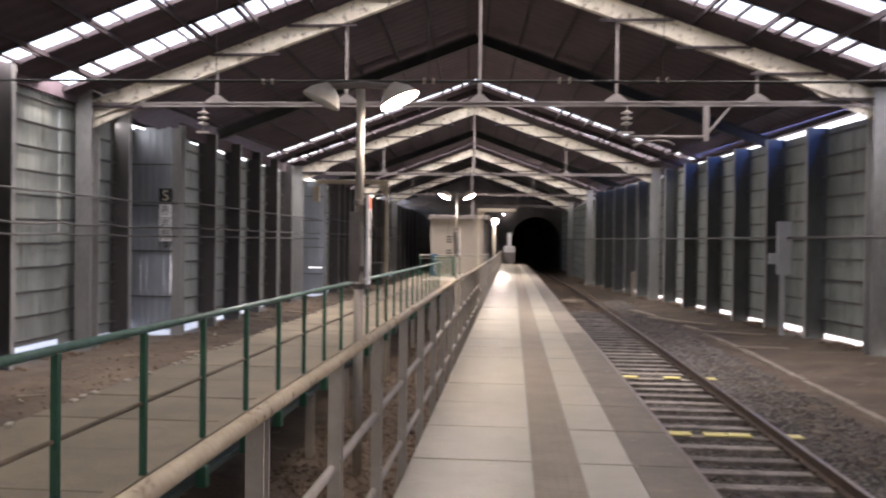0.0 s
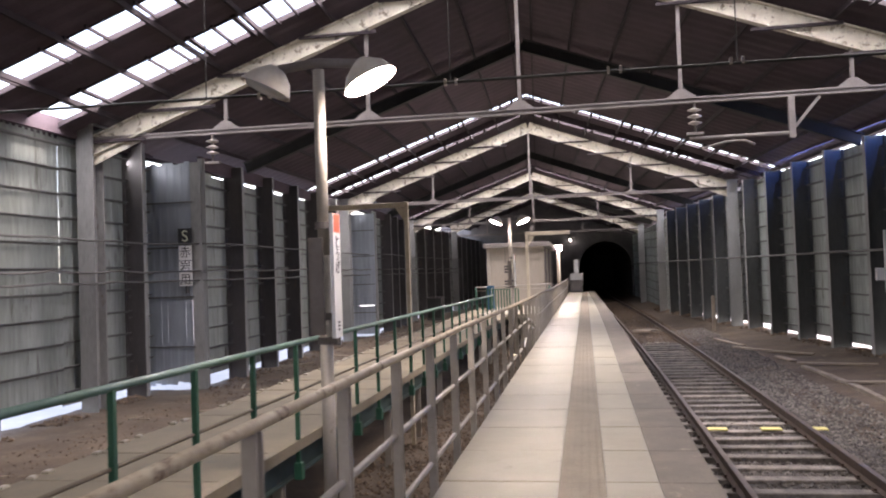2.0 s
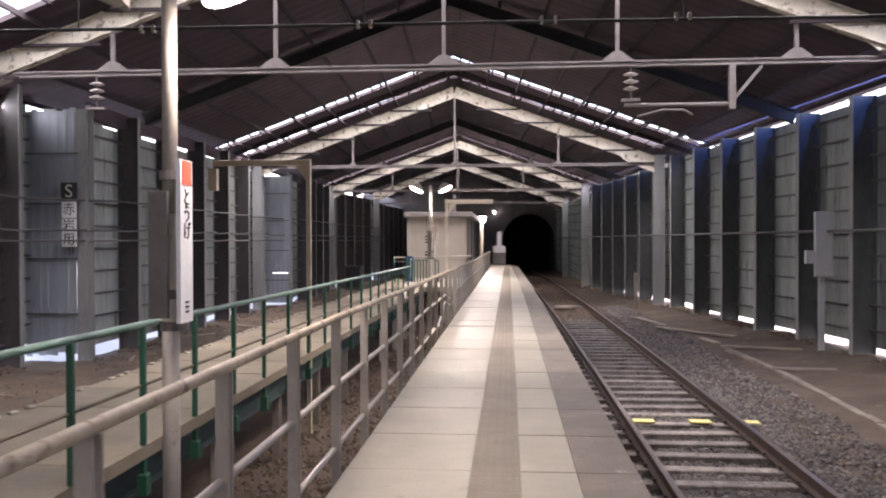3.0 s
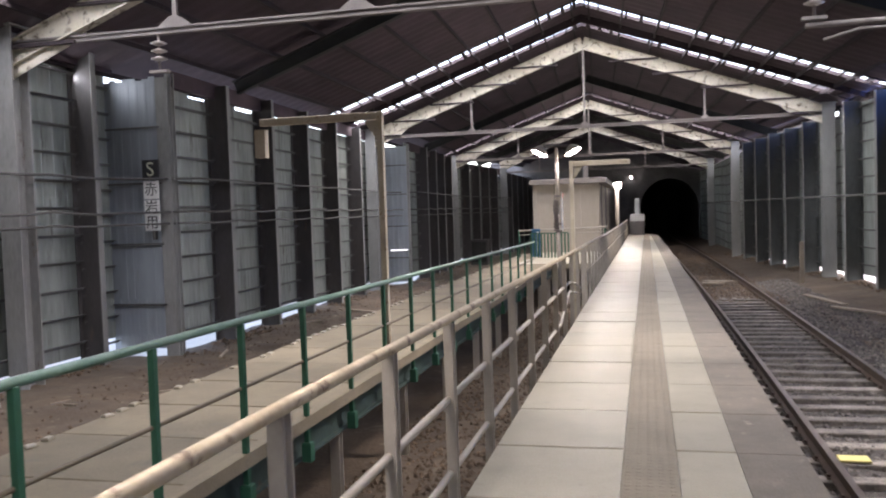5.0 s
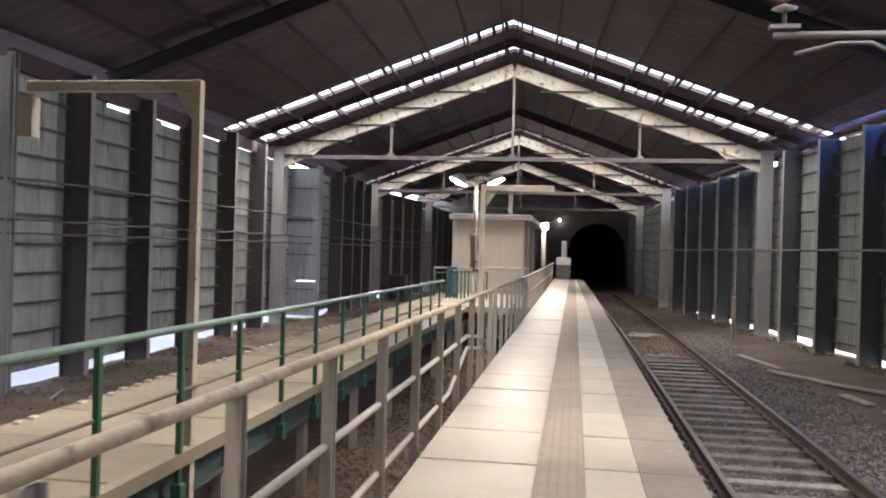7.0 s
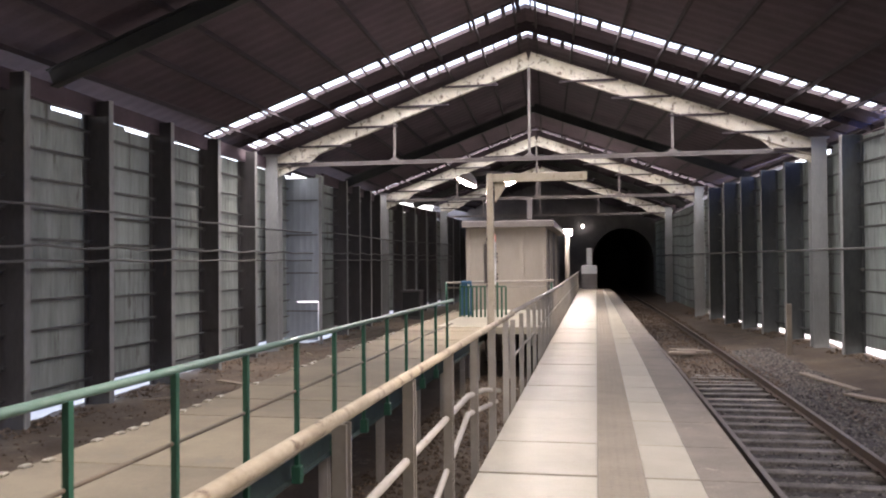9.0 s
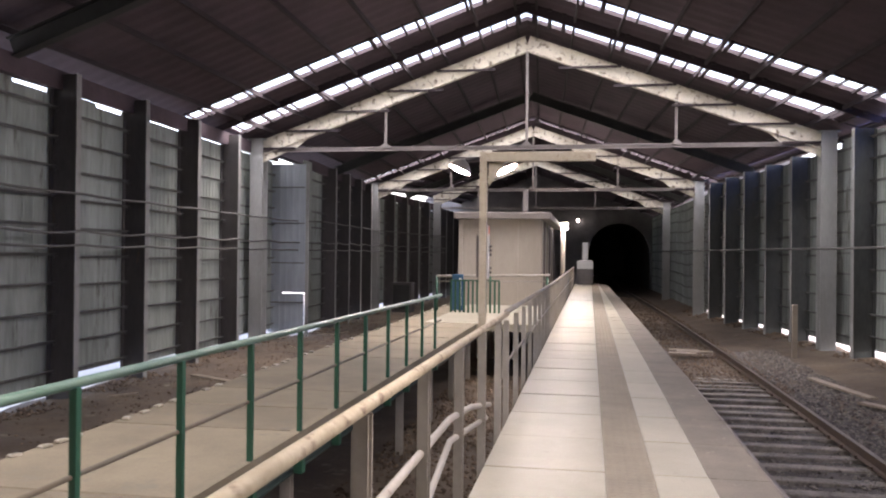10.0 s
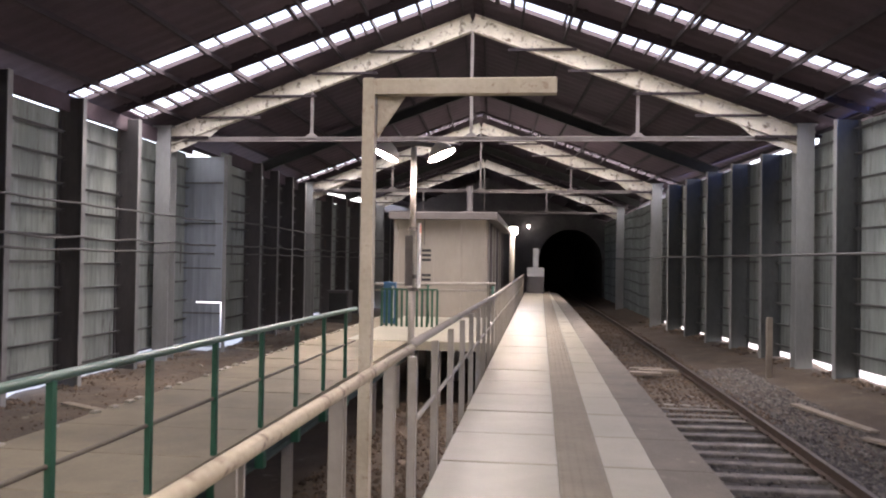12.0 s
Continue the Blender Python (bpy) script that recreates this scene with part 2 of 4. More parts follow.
# ---- mesh helpers ----
class Mesh:
    """Collects vertices and faces of one mesh."""

    def __init__(self):
        self.v, self.f = [], []

    def add(self, verts, faces):
        k = len(self.v)
        self.v.extend(tuple(p) for p in verts)
        self.f.extend(tuple(i + k for i in q) for q in faces)
        return self

    def box(self, x0, x1, y0, y1, z0, z1, c=0.0):
        """A box, its upright edges and top edge chamfered by c."""
        if c <= 0:
            v = [(x0, y0, z0), (x1, y0, z0), (x1, y1, z0), (x0, y1, z0), (x0, y0, z1), (x1, y0, z1), (x1, y1, z1), (x0, y1, z1)]
            return self.add(v, [(3, 2, 1, 0), (4, 5, 6, 7), (0, 1, 5, 4), (1, 2, 6, 5), (2, 3, 7, 6), (3, 0, 4, 7)])
        lo = [(x0, y0, z0), (x1, y0, z0), (x1, y1, z0), (x0, y1, z0)]
        mid = [(a, b, z1 - c) for a, b, _ in lo]
        top = [(x0 + c, y0 + c, z1), (x1 - c, y0 + c, z1), (x1 - c, y1 - c, z1), (x0 + c, y1 - c, z1)]
        f = [(3, 2, 1, 0), (8, 9, 10, 11)]
        for i in range(4):
            j = (i + 1) % 4
            f += [(i, j, 4 + j, 4 + i), (4 + i, 4 + j, 8 + j, 8 + i)]
        return self.add(lo + mid + top, f)

    def beam(self, a, b, w, h, up=(0, 0, 1)):
        """A square bar from a to b, w across and h along up."""
        a, b, up = Vector(a), Vector(b), Vector(up)
        d = (b - a).normalized()
        side = d.cross(up).normalized()
        u = side.cross(d).normalized()
        v = []
        for p in (a, b):
            for s, t in ((-1, -1), (1, -1), (1, 1), (-1, 1)):
                v.append(p + side * (s * w / 2) + u * (t * h / 2))
        return self.add(v, [(3, 2, 1, 0), (4, 5, 6, 7), (0, 1, 5, 4), (1, 2, 6, 5), (2, 3, 7, 6), (3, 0, 4, 7)])

    def ibeam(self, a, b, w, h, t=0.015, up=(0, 0, 1)):
        """An I section: web along up, two flanges."""
        a, b, up = Vector(a), Vector(b), Vector(up)
        d = (b - a).normalized()
        side = d.cross(up).normalized()
        u = side.cross(d).normalized()
        for s in (-1, 1):
            o = u * (s * (h - t) / 2)
            self.beam(a + o, b + o, w, t, up)
        return self.beam(a, b, t, h - 2 * t, up)

    def tube(self, pts, r, n=10, cap=True):
        """A round pipe through the points."""
        pts = [Vector(p) for p in pts]
        k = len(self.v)
        for i, p in enumerate(pts):
            d = (pts[min(i + 1, len(pts) - 1)] - pts[max(i - 1, 0)]).normalized()
            ref = Vector((0, 0, 1)) if abs(d.z) < 0.9 else Vector((1, 0, 0))
            s = d.cross(ref).normalized()
            u = s.cross(d)
            rr = r[i] if isinstance(r, (list, tuple)) else r
            for j in range(n):
                a = 2 * math.pi * j / n
                self.v.append(tuple(p + s * (rr * math.cos(a)) + u * (rr * math.sin(a))))
        for i in range(len(pts) - 1):
            for j in range(n):
                q = (j + 1) % n
                self.f.append((k + i * n + j, k + i * n + q, k + (i + 1) * n + q, k + (i + 1) * n + j))
        if cap:
            self.f.append(tuple(k + j for j in reversed(range(n))))
            self.f.append(tuple(k + (len(pts) - 1) * n + j for j in range(n)))
        return self

    def data(self, name, mat, smooth=False):
        me = bpy.data.meshes.new(name)
        me.from_pydata(self.v, [], self.f)
        me.update()
        for m in (mat if isinstance(mat, (list, tuple)) else [mat]):
            me.materials.append(m)
        if smooth:
            me.polygons.foreach_set("use_smooth", [True] * len(me.polygons))
        return me


def part(name, mesh, mat, parent, label="", smooth=False):
    """One mesh object under a thing or under a part."""
    me = mesh.data(name, mat, smooth) if isinstance(mesh, Mesh) else mesh
    ob = new(name, me)
    ob.parent = parent
    if parent is not None and parent.parent is None:
        ob.matrix_parent_inverse = parent.matrix_basis.inverted()
    if label:
        tagged(ob, label)
    return ob


def piece(name, me, parent, m):
    """A repeat of a part on shared mesh data, at its own pose."""
    ob = new(name, me)
    ob.parent = parent
    ob.matrix_basis = parent.matrix_basis.inverted() @ m if parent.parent is None else m
    return ob


def thing(name, label, category, place=(0, 0, 0), group="", kind=""):
    ob = new(name)
    ob.empty_display_size = 0.2
    ob.location = place
    ob.matrix_basis = Matrix.Translation(place)
    return tagged(ob, label, category, group, kind)


def lettering(text, size, m, mat, parent, name="lettering"):
    """Built-in font characters as a thin mesh, centred at the pose m."""
    c = bpy.data.curves.new(name, "FONT")
    c.body, c.size, c.extrude = text, size, 0.0015
    c.align_x, c.align_y = "CENTER", "CENTER"
    t = bpy.data.objects.new(name, c)
    scene.collection.objects.link(t)
    bpy.context.view_layer.update()
    me = bpy.data.meshes.new_from_object(t.evaluated_get(bpy.context.evaluated_depsgraph_get()))
    bpy.data.objects.remove(t)
    me.materials.clear()
    me.materials.append(mat)
    me.transform(m)
    return part(name, me, mat, parent)


# ---- the plan ----
Y0, Y1 = -12.0, 62.0


GROW = 1.173      # the shed's plan below is drawn to a smaller unit; its things are set to size at the end
PIVOT = Vector((-0.1, 0.0, 1.45))


def line(points, y):
    for (ya, xa), (yb, xb) in zip(points, points[1:]):
        if y <= yb or (yb, xb) == points[-1]:
            return xa + (xb - xa) * (y - ya) / (yb - ya)


RIGHT = [(-12, 10.38), (15.3, 7.1), (30.45, 5.35), (41.8, 3.95), (62, 3.45)]
STEP_1, STEP_2 = 18.05, 32.4


def right_x(y):
    return line(RIGHT, y)


def left_x(y):
    if y < STEP_1:
        return line([(-12, -9.0), (STEP_1, -9.55)], y)
    if y < STEP_2:
        return line([(STEP_1, -8.42), (STEP_2, -8.98)], y)
    return line([(STEP_2, -8.2), (42.5, -8.85), (52, -8.2), (62, -8.0)], y)


def tie_z(y):
    return 4.22 - 0.0136 * (y - 15.3)


def ridge_x(y):
    return -0.966 - 0.053 * (y - 15.3)


def roof_z(x, y):
    half = right_x(y) - ridge_x(y)
    return tie_z(y) + 0.27 + 0.365 * (half - abs(x - ridge_x(y)))


def true_left(y):
    return PIVOT.x + GROW * (left_x(max(Y0, min(Y1, y / GROW))) - PIVOT.x)


def true_right(y):
    return PIVOT.x + GROW * (right_x(max(Y0, min(Y1, y / GROW))) - PIVOT.x)


def track_x(y):
    return 2.48 - 1.0 * (max(0.0, y - 13) / 57) ** 2


def platform_right(y):
    return 0.905 - 0.6 * (max(0.0, y - 13) / 52) ** 2


DECK_X, DECK_Z = -2.63, -0.065


def rail_z(y):
    return 0.882 - 0.0052 * y


def ground_z(x, y):
    rx = true_right(y)
    if x < -4.9:
        return -1.22 - 0.11 * min(1.0, (-4.9 - x) / 1.2)
    e = track_x(y) + 1.6
    if x < e:
        return -1.22
    k = min(1.0, (x - e) / max(0.5, rx - e))
    return -1.2 + 0.19 * k ** 1.3


# ---- ground ----
def build_ground():
    xs = [-400, -150, -60, -30, -18, -14] + [-13 + 0.2 * i for i in range(131)] + [14, 18, 30, 60, 150, 400]
    ys = [-300, -100, -40, -20] + [-15 + 0.25 * i for i in range(353)] + [76, 85, 120, 250, 500]
    v, f, mi = [], [], []
    for y in ys:
        yy = max(Y0 * GROW, min(Y1 * GROW, y))
        lx, rx = true_left(yy), true_right(yy)
        for x in xs:
            z = ground_z(max(lx, min(rx, x)), yy)
            if lx - 0.2 < x < rx + 0.2:
                z += 0.055 * noise.noise((x * 0.9, y * 0.9, 3.1)) + 0.03 * noise.noise((x * 3.1, y * 3.1, 7.7))
            else:
                z -= 0.05
            v.append((x, y, z))
    nx = len(xs)
    for j in range(len(ys) - 1):
        for i in range(nx - 1):
            f.append((j * nx + i, j * nx + i + 1, (j + 1) * nx + i + 1, (j + 1) * nx + i))
            xm, ym = (xs[i] + xs[i + 1]) / 2, (ys[j] + ys[j + 1]) / 2
            if -0.9 < xm < track_x(ym) + 1.5 and Y0 * GROW < ym < 30:
                mi.append(2)
                continue
            mi.append(0 if true_left(ym) - 0.14 < xm < true_right(ym) + 0.14 and Y0 * GROW - 1 < ym < 125 else 1)
    me = bpy.data.meshes.new("ground")
    me.from_pydata(v, [], f)
    me.materials.append(M_DIRT)
    me.materials.append(M_SNOW)
    me.materials.append(M_BED)
    me.polygons.foreach_set("material_index", mi)
    me.polygons.foreach_set("use_smooth", [True] * len(f))
    tagged(new("ground", me), "brown dirt floor of the shed, pale gravel outside", "ground", kind="structure")


build_ground()


# ---- roof: one sheet a side, open along the light strips ----
STRIPS = [(-1.0, 0.75), (12.25, 0.6), (14.1, 0.85), (27.2, 0.55), (29.06, 1.12), (41.0, 0.6), (51.3, 0.4)]
HEMS = {29.06: 0.24, 41.0: 0.09, 51.3: 0.1}     # depth of the fascia on the near edge of a strip
PURLINS = [0.03, 0.14, 0.26, 0.38, 0.5, 0.62, 0.74, 0.86, 0.97]


def slope_point(side, k, y, drop=0.0):
    """A point of the roof: k from 0 at the ridge to 1 at the eave."""
    end = right_x(y) + 0.35 if side > 0 else left_x(y) - 0.32
    x = ridge_x(y) + (end - ridge_x(y)) * k
    return (x, y, roof_z(x, y) - drop)


def build_roof():
    cuts = [Y0]
    for c, w in STRIPS:
        cuts += [c - w / 2, c + w / 2]
    cuts.append(Y1)
    for side in (-1, 1):
        m = Mesh()
        for a, b in zip(cuts[0::2], cuts[1::2]):
            n = max(2, int((b - a) / 0.19))
            ys = [a + (b - a) * i / n for i in range(n + 1)]
            for i in range(n):
                # ribbed sheet: alternate ribs stand up a little
                d0, d1 = (0.0, 0.014) if i % 2 else (0.014, 0.0)
                q = [slope_point(side, 0.0, ys[i], d0), slope_point(side, 1.0, ys[i], d0), slope_point(side, 1.0, ys[i + 1], d1), slope_point(side, 0.0, ys[i + 1], d1)]
                m.add(q, [(0, 1, 2, 3) if side > 0 else (3, 2, 1, 0)])
            for k0, k1 in ((0.0, 1.0),):
                top = [slope_point(side, k, y, -0.05) for y in (a, b) for k in (k0, k1)]
                m.add(top, [(0, 1, 3, 2)])
        fascia = Mesh()
        for c, w in STRIPS:
            for s in (-1, 1):
                y = c + s * w / 2
                hem = HEMS.get(c, 0.04) if s < 0 else 0.04
                p = [slope_point(side, k, y + o, d) for o in (0.0, s * 0.02) for k, d in ((0, hem), (1, 0.02 + hem / 2), (1, -0.05), (0, -0.05))]
                fascia.add(p, [(0, 1, 2, 3), (7, 6, 5, 4), (0, 4, 5, 1), (2, 6, 7, 3)])
        f = part("roof_fascia", fascia, M_PURL, None)
        tagged(f, "dark steel fascia along the edges of the roof light strips", "roof framing", kind="structure")
        # the strip before the second truss is sheeted over at the eave
        k0 = 0.89 if side > 0 else 0.94
        m.add([slope_point(side, k, y, d) for d in (0.006, -0.03) for y, k in ((28.49, k0), (28.49, 1.0), (29.63, 1.0), (29.63, k0))], [(3, 2, 1, 0), (4, 5, 6, 7), (0, 4, 7, 3)])
        ob = part("ceiling", m, M_ROOF, None)
        tagged(ob, "sooty dark brown ribbed roof sheeting", "ceiling", kind="structure")
    # light from the sky through the strips
    for c, w in STRIPS:
        for side in (-1, 1):
            a, b = Vector(slope_point(side, 0.03, c, -0.12)), Vector(slope_point(side, 0.97, c, -0.12))
            d = (b - a).normalized()
            nrm = Vector((0, 1, 0)).cross(d)
            if nrm.z < 0:
                nrm = -nrm
            rot = Matrix((d, nrm.cross(d), nrm)).transposed().to_4x4()
            length = (b - a).length
            area_lamp("skylight", Matrix.Translation((a + b) / 2) @ rot, length, w, SKY_W * length * w, (0.93, 0.97, 1.0))


build_roof()


def build_purlins():
    holder = thing("roof_purlins", "dark brown steel purlins under the roof", "roof framing", (0, 0, 5), kind="structure")
    ys = [Y0, 0, 15.3, 30.45, 41.8, 52, Y1]
    for side in (-1, 1):
        for k in PURLINS:
            m = Mesh()
            for a, b in zip(ys, ys[1:]):
                m.beam(slope_point(side, k, a, 0.075), slope_point(side, k, b, 0.075), 0.05, 0.09)
            part("purlin", m, M_PURL, holder)
        # closer battens that break up the light strips
        for c, w in STRIPS:
            rnd = random.Random(int(c * 10) + side)
            m = Mesh()
            for i in range(22):
                k = 0.02 + 0.045 * i + rnd.uniform(-0.006, 0.006)
                if rnd.random() < 0.75:
                    m.beam(slope_point(side, k, c - w / 2 - 0.1, 0.03), slope_point(side, k, c + w / 2 + 0.1, 0.03), rnd.choice((0.035, 0.05, 0.09)), 0.05)
            part("batten", m, M_PURL, holder)


build_purlins()


def build_truss(y, bays, light=True):
    """Gable truss: two deep rafters, tie, hangers, gusset plates and knees at the columns."""
    t = thing("roof_truss", "gable roof truss with flaking cream rafters and a grey tie bar" if light else "dark brown steel gable truss", "roof truss", (ridge_x(y), y, tie_z(y)), "roof trusses", "structure")
    mr, mt = (M_RAFT, M_TIE) if light else (M_DTRUSS, M_DTRUSS)
    ends = []
    for side in (-1, 1):
        end = (right_x(y) - 0.12) if side > 0 else (left_x(y) + 0.12)
        ends.append(end)
        m = Mesh()
        depth = 0.36 if light else 0.28
        a = Vector((ridge_x(y), y, roof_z(ridge_x(y), y) - 0.18 - depth / 2))
        b = Vector((end, y, roof_z(end, y) - 0.18 - depth / 2))
        m.ibeam(a, b, 0.17, depth, 0.02)
        part("rafter", m, mr, t)
        if light:
            # haunch plate at the eave
            h = Mesh()
            z0 = b.z - depth / 2
            for o in (-0.012, 0.012):
                h.add([(end, y + o, z0 - 0.2), (end, y + o, z0 + 0.25), (end - side * 1.5, y + o, z0 + 0.55), (end - side * 1.2, y + o, z0 + 0.3)], [(0, 1, 2, 3)])
            part("haunch", h, mr, t)
            # dark horizontal bars that break up the rafter's lower edge
            for k in (0.17, 0.34, 0.52, 0.69, 0.85):
                p = Vector(slope_point(side, k, y, 0.18 + depth * 0.96))
                c = Mesh().beam(p + Vector((-side * 0.5, -0.11, 0.0)), p + Vector((side * 0.95, -0.11, 0.0)), 0.06, 0.05)
                part("cleat", c, M_PURL, t)
    w = ends[1] - ends[0]
    if light:
        part("tie_bar", Mesh().ibeam((ends[0] + 0.2, y, tie_z(y)), (ends[1] - 0.2, y, tie_z(y)), 0.1, 0.1, 0.03), mt, t)
        for i in range(1, bays):
            x = ridge_x(y) + (i - bays / 2) * w / bays
            top = roof_z(x, y) - 0.5
            part("hanger", Mesh().beam((x, y, tie_z(y)), (x, y, top), 0.062, 0.062, (0, 1, 0)), mt, t)
            g = Mesh()
            z = tie_z(y) + 0.03
            wide, tall = (0.28, 0.16) if bays > 4 else (0.16, 0.09)
            for o in (-0.055, 0.055):
                g.add([(x - wide, y + o, z), (x + wide, y + o, z), (x + 0.06, y + o, z + tall), (x - 0.06, y + o, z + tall)], [(0, 1, 2, 3)])
            part("gusset", g, mt, t)
    return t


for ty, bays, light in ((0.2, 6, True), (15.3, 6, True), (30.45, 4, True), (41.8, 4, True), (52.0, 4, True), (7.5, 4, False), (20.9, 4, False), (36.2, 4, False), (47, 4, False)):
    build_truss(ty, bays, light)


# ---- side walls ----
MAIN = (0.2, 15.3, 30.45, 41.8, 52.0)
PLAIN_FROM = 43.0     # beyond this the right wall is plain sheeting
def corrugated(width, height):
    """A trapezoid-ribbed sheet with thickness, in x and z, ribs standing along +y."""
    m = Mesh()
    pitch, depth = 0.16, 0.006
    n = int(width / pitch)
    pitch = width / n
    prof = []
    for i in range(n):
        x = i * pitch
        prof += [(x, 0), (x + 0.5 * pitch, 0), (x + 0.6 * pitch, depth), (x + 0.9 * pitch, depth)]
    prof.append((width, 0))
    for x, y in prof:
        m.v += [(x, y, 0), (x, y, height)]
    for i in range(len(prof) - 1):
        m.f.append((2 * i, 2 * i + 2, 2 * i + 3, 2 * i + 1))
    k = len(m.v)
    for x, y in prof:
        m.v += [(x, y - 0.004, 0), (x, y - 0.004, height)]
    for i in range(len(prof) - 1):
        m.f.append((k + 2 * i, k + 2 * i + 1, k + 2 * i + 3, k + 2 * i + 2))
    return m


def build_wall(name, label, a, b, z0, z1, top, count, pitch=None, shift=0.0, low=(0.22, 0.42), torn=(), seed=1, paint=None, flush=False):
    """Bays between deep columns from a to b (inward is to the left of a->b): sheet, girts and a column each."""
    rnd = random.Random(seed)
    a, b = Vector((*a, 0)), Vector((*b, 0))
    d = (b - a).normalized()
    inward = Vector((-d.y, d.x, 0))
    pitch = pitch or (b - a).length / count
    wall = thing(name, label, "wall", (a.x, a.y, z0), kind="structure")
    rot = Matrix((d, inward, Vector((0, 0, 1)))).transposed().to_4x4()
    width = pitch - 0.004
    sheet = corrugated(width, z1 - z0).data("sheet", M_SHEET)
    # a sheet whose upper half has come apart into strips, with slits of daylight
    split = corrugated(width, (z1 - z0) * 0.45)
    rs = random.Random(seed + 50)
    x = 0.0
    while x < width - 0.02:
        wide = min(rs.choice((0.12, 0.17, 0.23, 0.3)), width - x)
        top_at = (z1 - z0) * rs.choice((1.0, 1.0, 0.985))
        split.box(x, x + wide - 0.009, -0.004, 0.004, (z1 - z0) * 0.446, top_at)
        x += wide
    split = split.data("sheet", M_SHEET)
    gm = Mesh()
    gm.box(0, width, 0.035, 0.09, 0, 0.012).box(0, width, 0.035, 0.045, -0.035, 0)
    girt = gm.data("girt", M_GIRT)
    col = Mesh()
    h = z1 - z0 + 0.02 if flush else top - z0 + 0.25
    col.box(-0.1, 0.1, -0.02, 0.0, -0.4, h).box(-0.065, 0.065, 0.40, 0.42, -0.4, h).box(-0.012, 0.012, 0.0, 0.40, -0.4, h)
    # web colour carries its shade, inner flange colour the light it catches
    colm = col.data("column", [paint or M_COL, M_FLANGE])
    colm.polygons.foreach_set("material_index", [1 if 6 <= k < 12 else 0 for k in range(18)])
    for i in range(-1 if shift else 0, count):
        p = a + d * (pitch * i + shift if i >= 0 else 0.0)
        part_wide = min(1.0, ((b - a).length - pitch * i - shift) / pitch) if i >= 0 else shift / pitch
        base = Matrix.Translation(p) @ rot
        lift, head = rnd.uniform(*low), rnd.uniform(0.0, 0.03)
        piece("sheet", split if i in torn else sheet, wall, base @ Matrix.Translation((0.002, -0.03, z0 + lift)) @ Matrix.Diagonal((part_wide, 1, (z1 - z0 - lift - head) / (z1 - z0), 1)))
        g = 0.45 + rnd.uniform(-0.1, 0.1)
        while g < z1 - z0 - 0.15:
            piece("girt", girt, wall, base @ Matrix.Translation((0.03, 0.0, z0 + g)) @ Matrix.Diagonal((part_wide, 1, 1, 1)))
            g += 0.46
        if i >= 0 and min(abs(p.y - c) for c in MAIN) > 0.75 and not (p.y > PLAIN_FROM and p.x > 0):
            piece("column", colm, wall, base @ Matrix.Translation((0, 0, z0)))
    # eave beam above the open slit
    z = top
    deep = 0.18 if flush else 0.3
    at = inward * 0.1 + Vector((0, 0, z + 0.3 - deep / 2))
    e = Mesh().beam(a + at, b + at, 0.1, deep)
    part("eave_beam", e, M_ROOF, wall)
    return wall


L_WALL = "grey ribbed steel sheeting between deep dark columns, daylight along top and foot"


def left_wall(name, ya, yb, count, seed, **more):
    top = tie_z((ya + yb) / 2)
    build_wall(name, L_WALL, (left_x(yb - 1e-3), yb), (left_x(ya + 1e-3), ya), -1.0, top - 0.12, top - 0.15, count, seed=seed, **more)


left_wall("wall_left_a", Y0, STEP_1, 12, 2, torn=(0, 2, 4, 5), pitch=2.35, shift=0.95)
left_wall("wall_left_b", STEP_1 + 0.05, STEP_2, 6, 3, torn=(3, 4, 5), pitch=2.24, shift=1.34)
left_wall("wall_left_c", STEP_2 + 0.7, 42.5, 5, 4)
left_wall("wall_left_d", 42.5, 52, 5, 5)
left_wall("wall_left_e", 52, Y1, 5, 6)
for i, ((ya, xa), (yb, xb)) in enumerate(zip(RIGHT, RIGHT[1:])):
    top = tie_z((ya + yb) / 2)
    build_wall("wall_right_" + "abcd"[i], L_WALL, (xa, ya), (xb, yb), -0.72, top - 0.02, top + 0.14, (13, 7, 6, 10)[i], low=((0.13, 0.23), (0.13, 0.23), (0.11, 0.2), (-0.4, -0.3))[i], shift=(0.0, 0.6, 0.0, 0.0)[i], pitch=(None, 2.164, None, None)[i], seed=20 + i, paint=M_COLR, flush=True)
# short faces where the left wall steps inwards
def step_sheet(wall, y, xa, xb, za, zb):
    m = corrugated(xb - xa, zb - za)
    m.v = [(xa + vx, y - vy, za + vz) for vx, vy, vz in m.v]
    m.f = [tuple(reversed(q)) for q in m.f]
    part("sheet", m, M_STEP_LIT, wall)


def wall_step(name, y, x0, x1):
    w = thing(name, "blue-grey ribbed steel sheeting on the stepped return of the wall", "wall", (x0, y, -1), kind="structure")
    top = tie_z(y)
    for z in (0.0, 1.1, 2.2, 3.2):
        part("girt", Mesh().box(x0, x1, y - 0.05, y - 0.035, z, z + 0.035), M_GIRT, w)
    return w, top


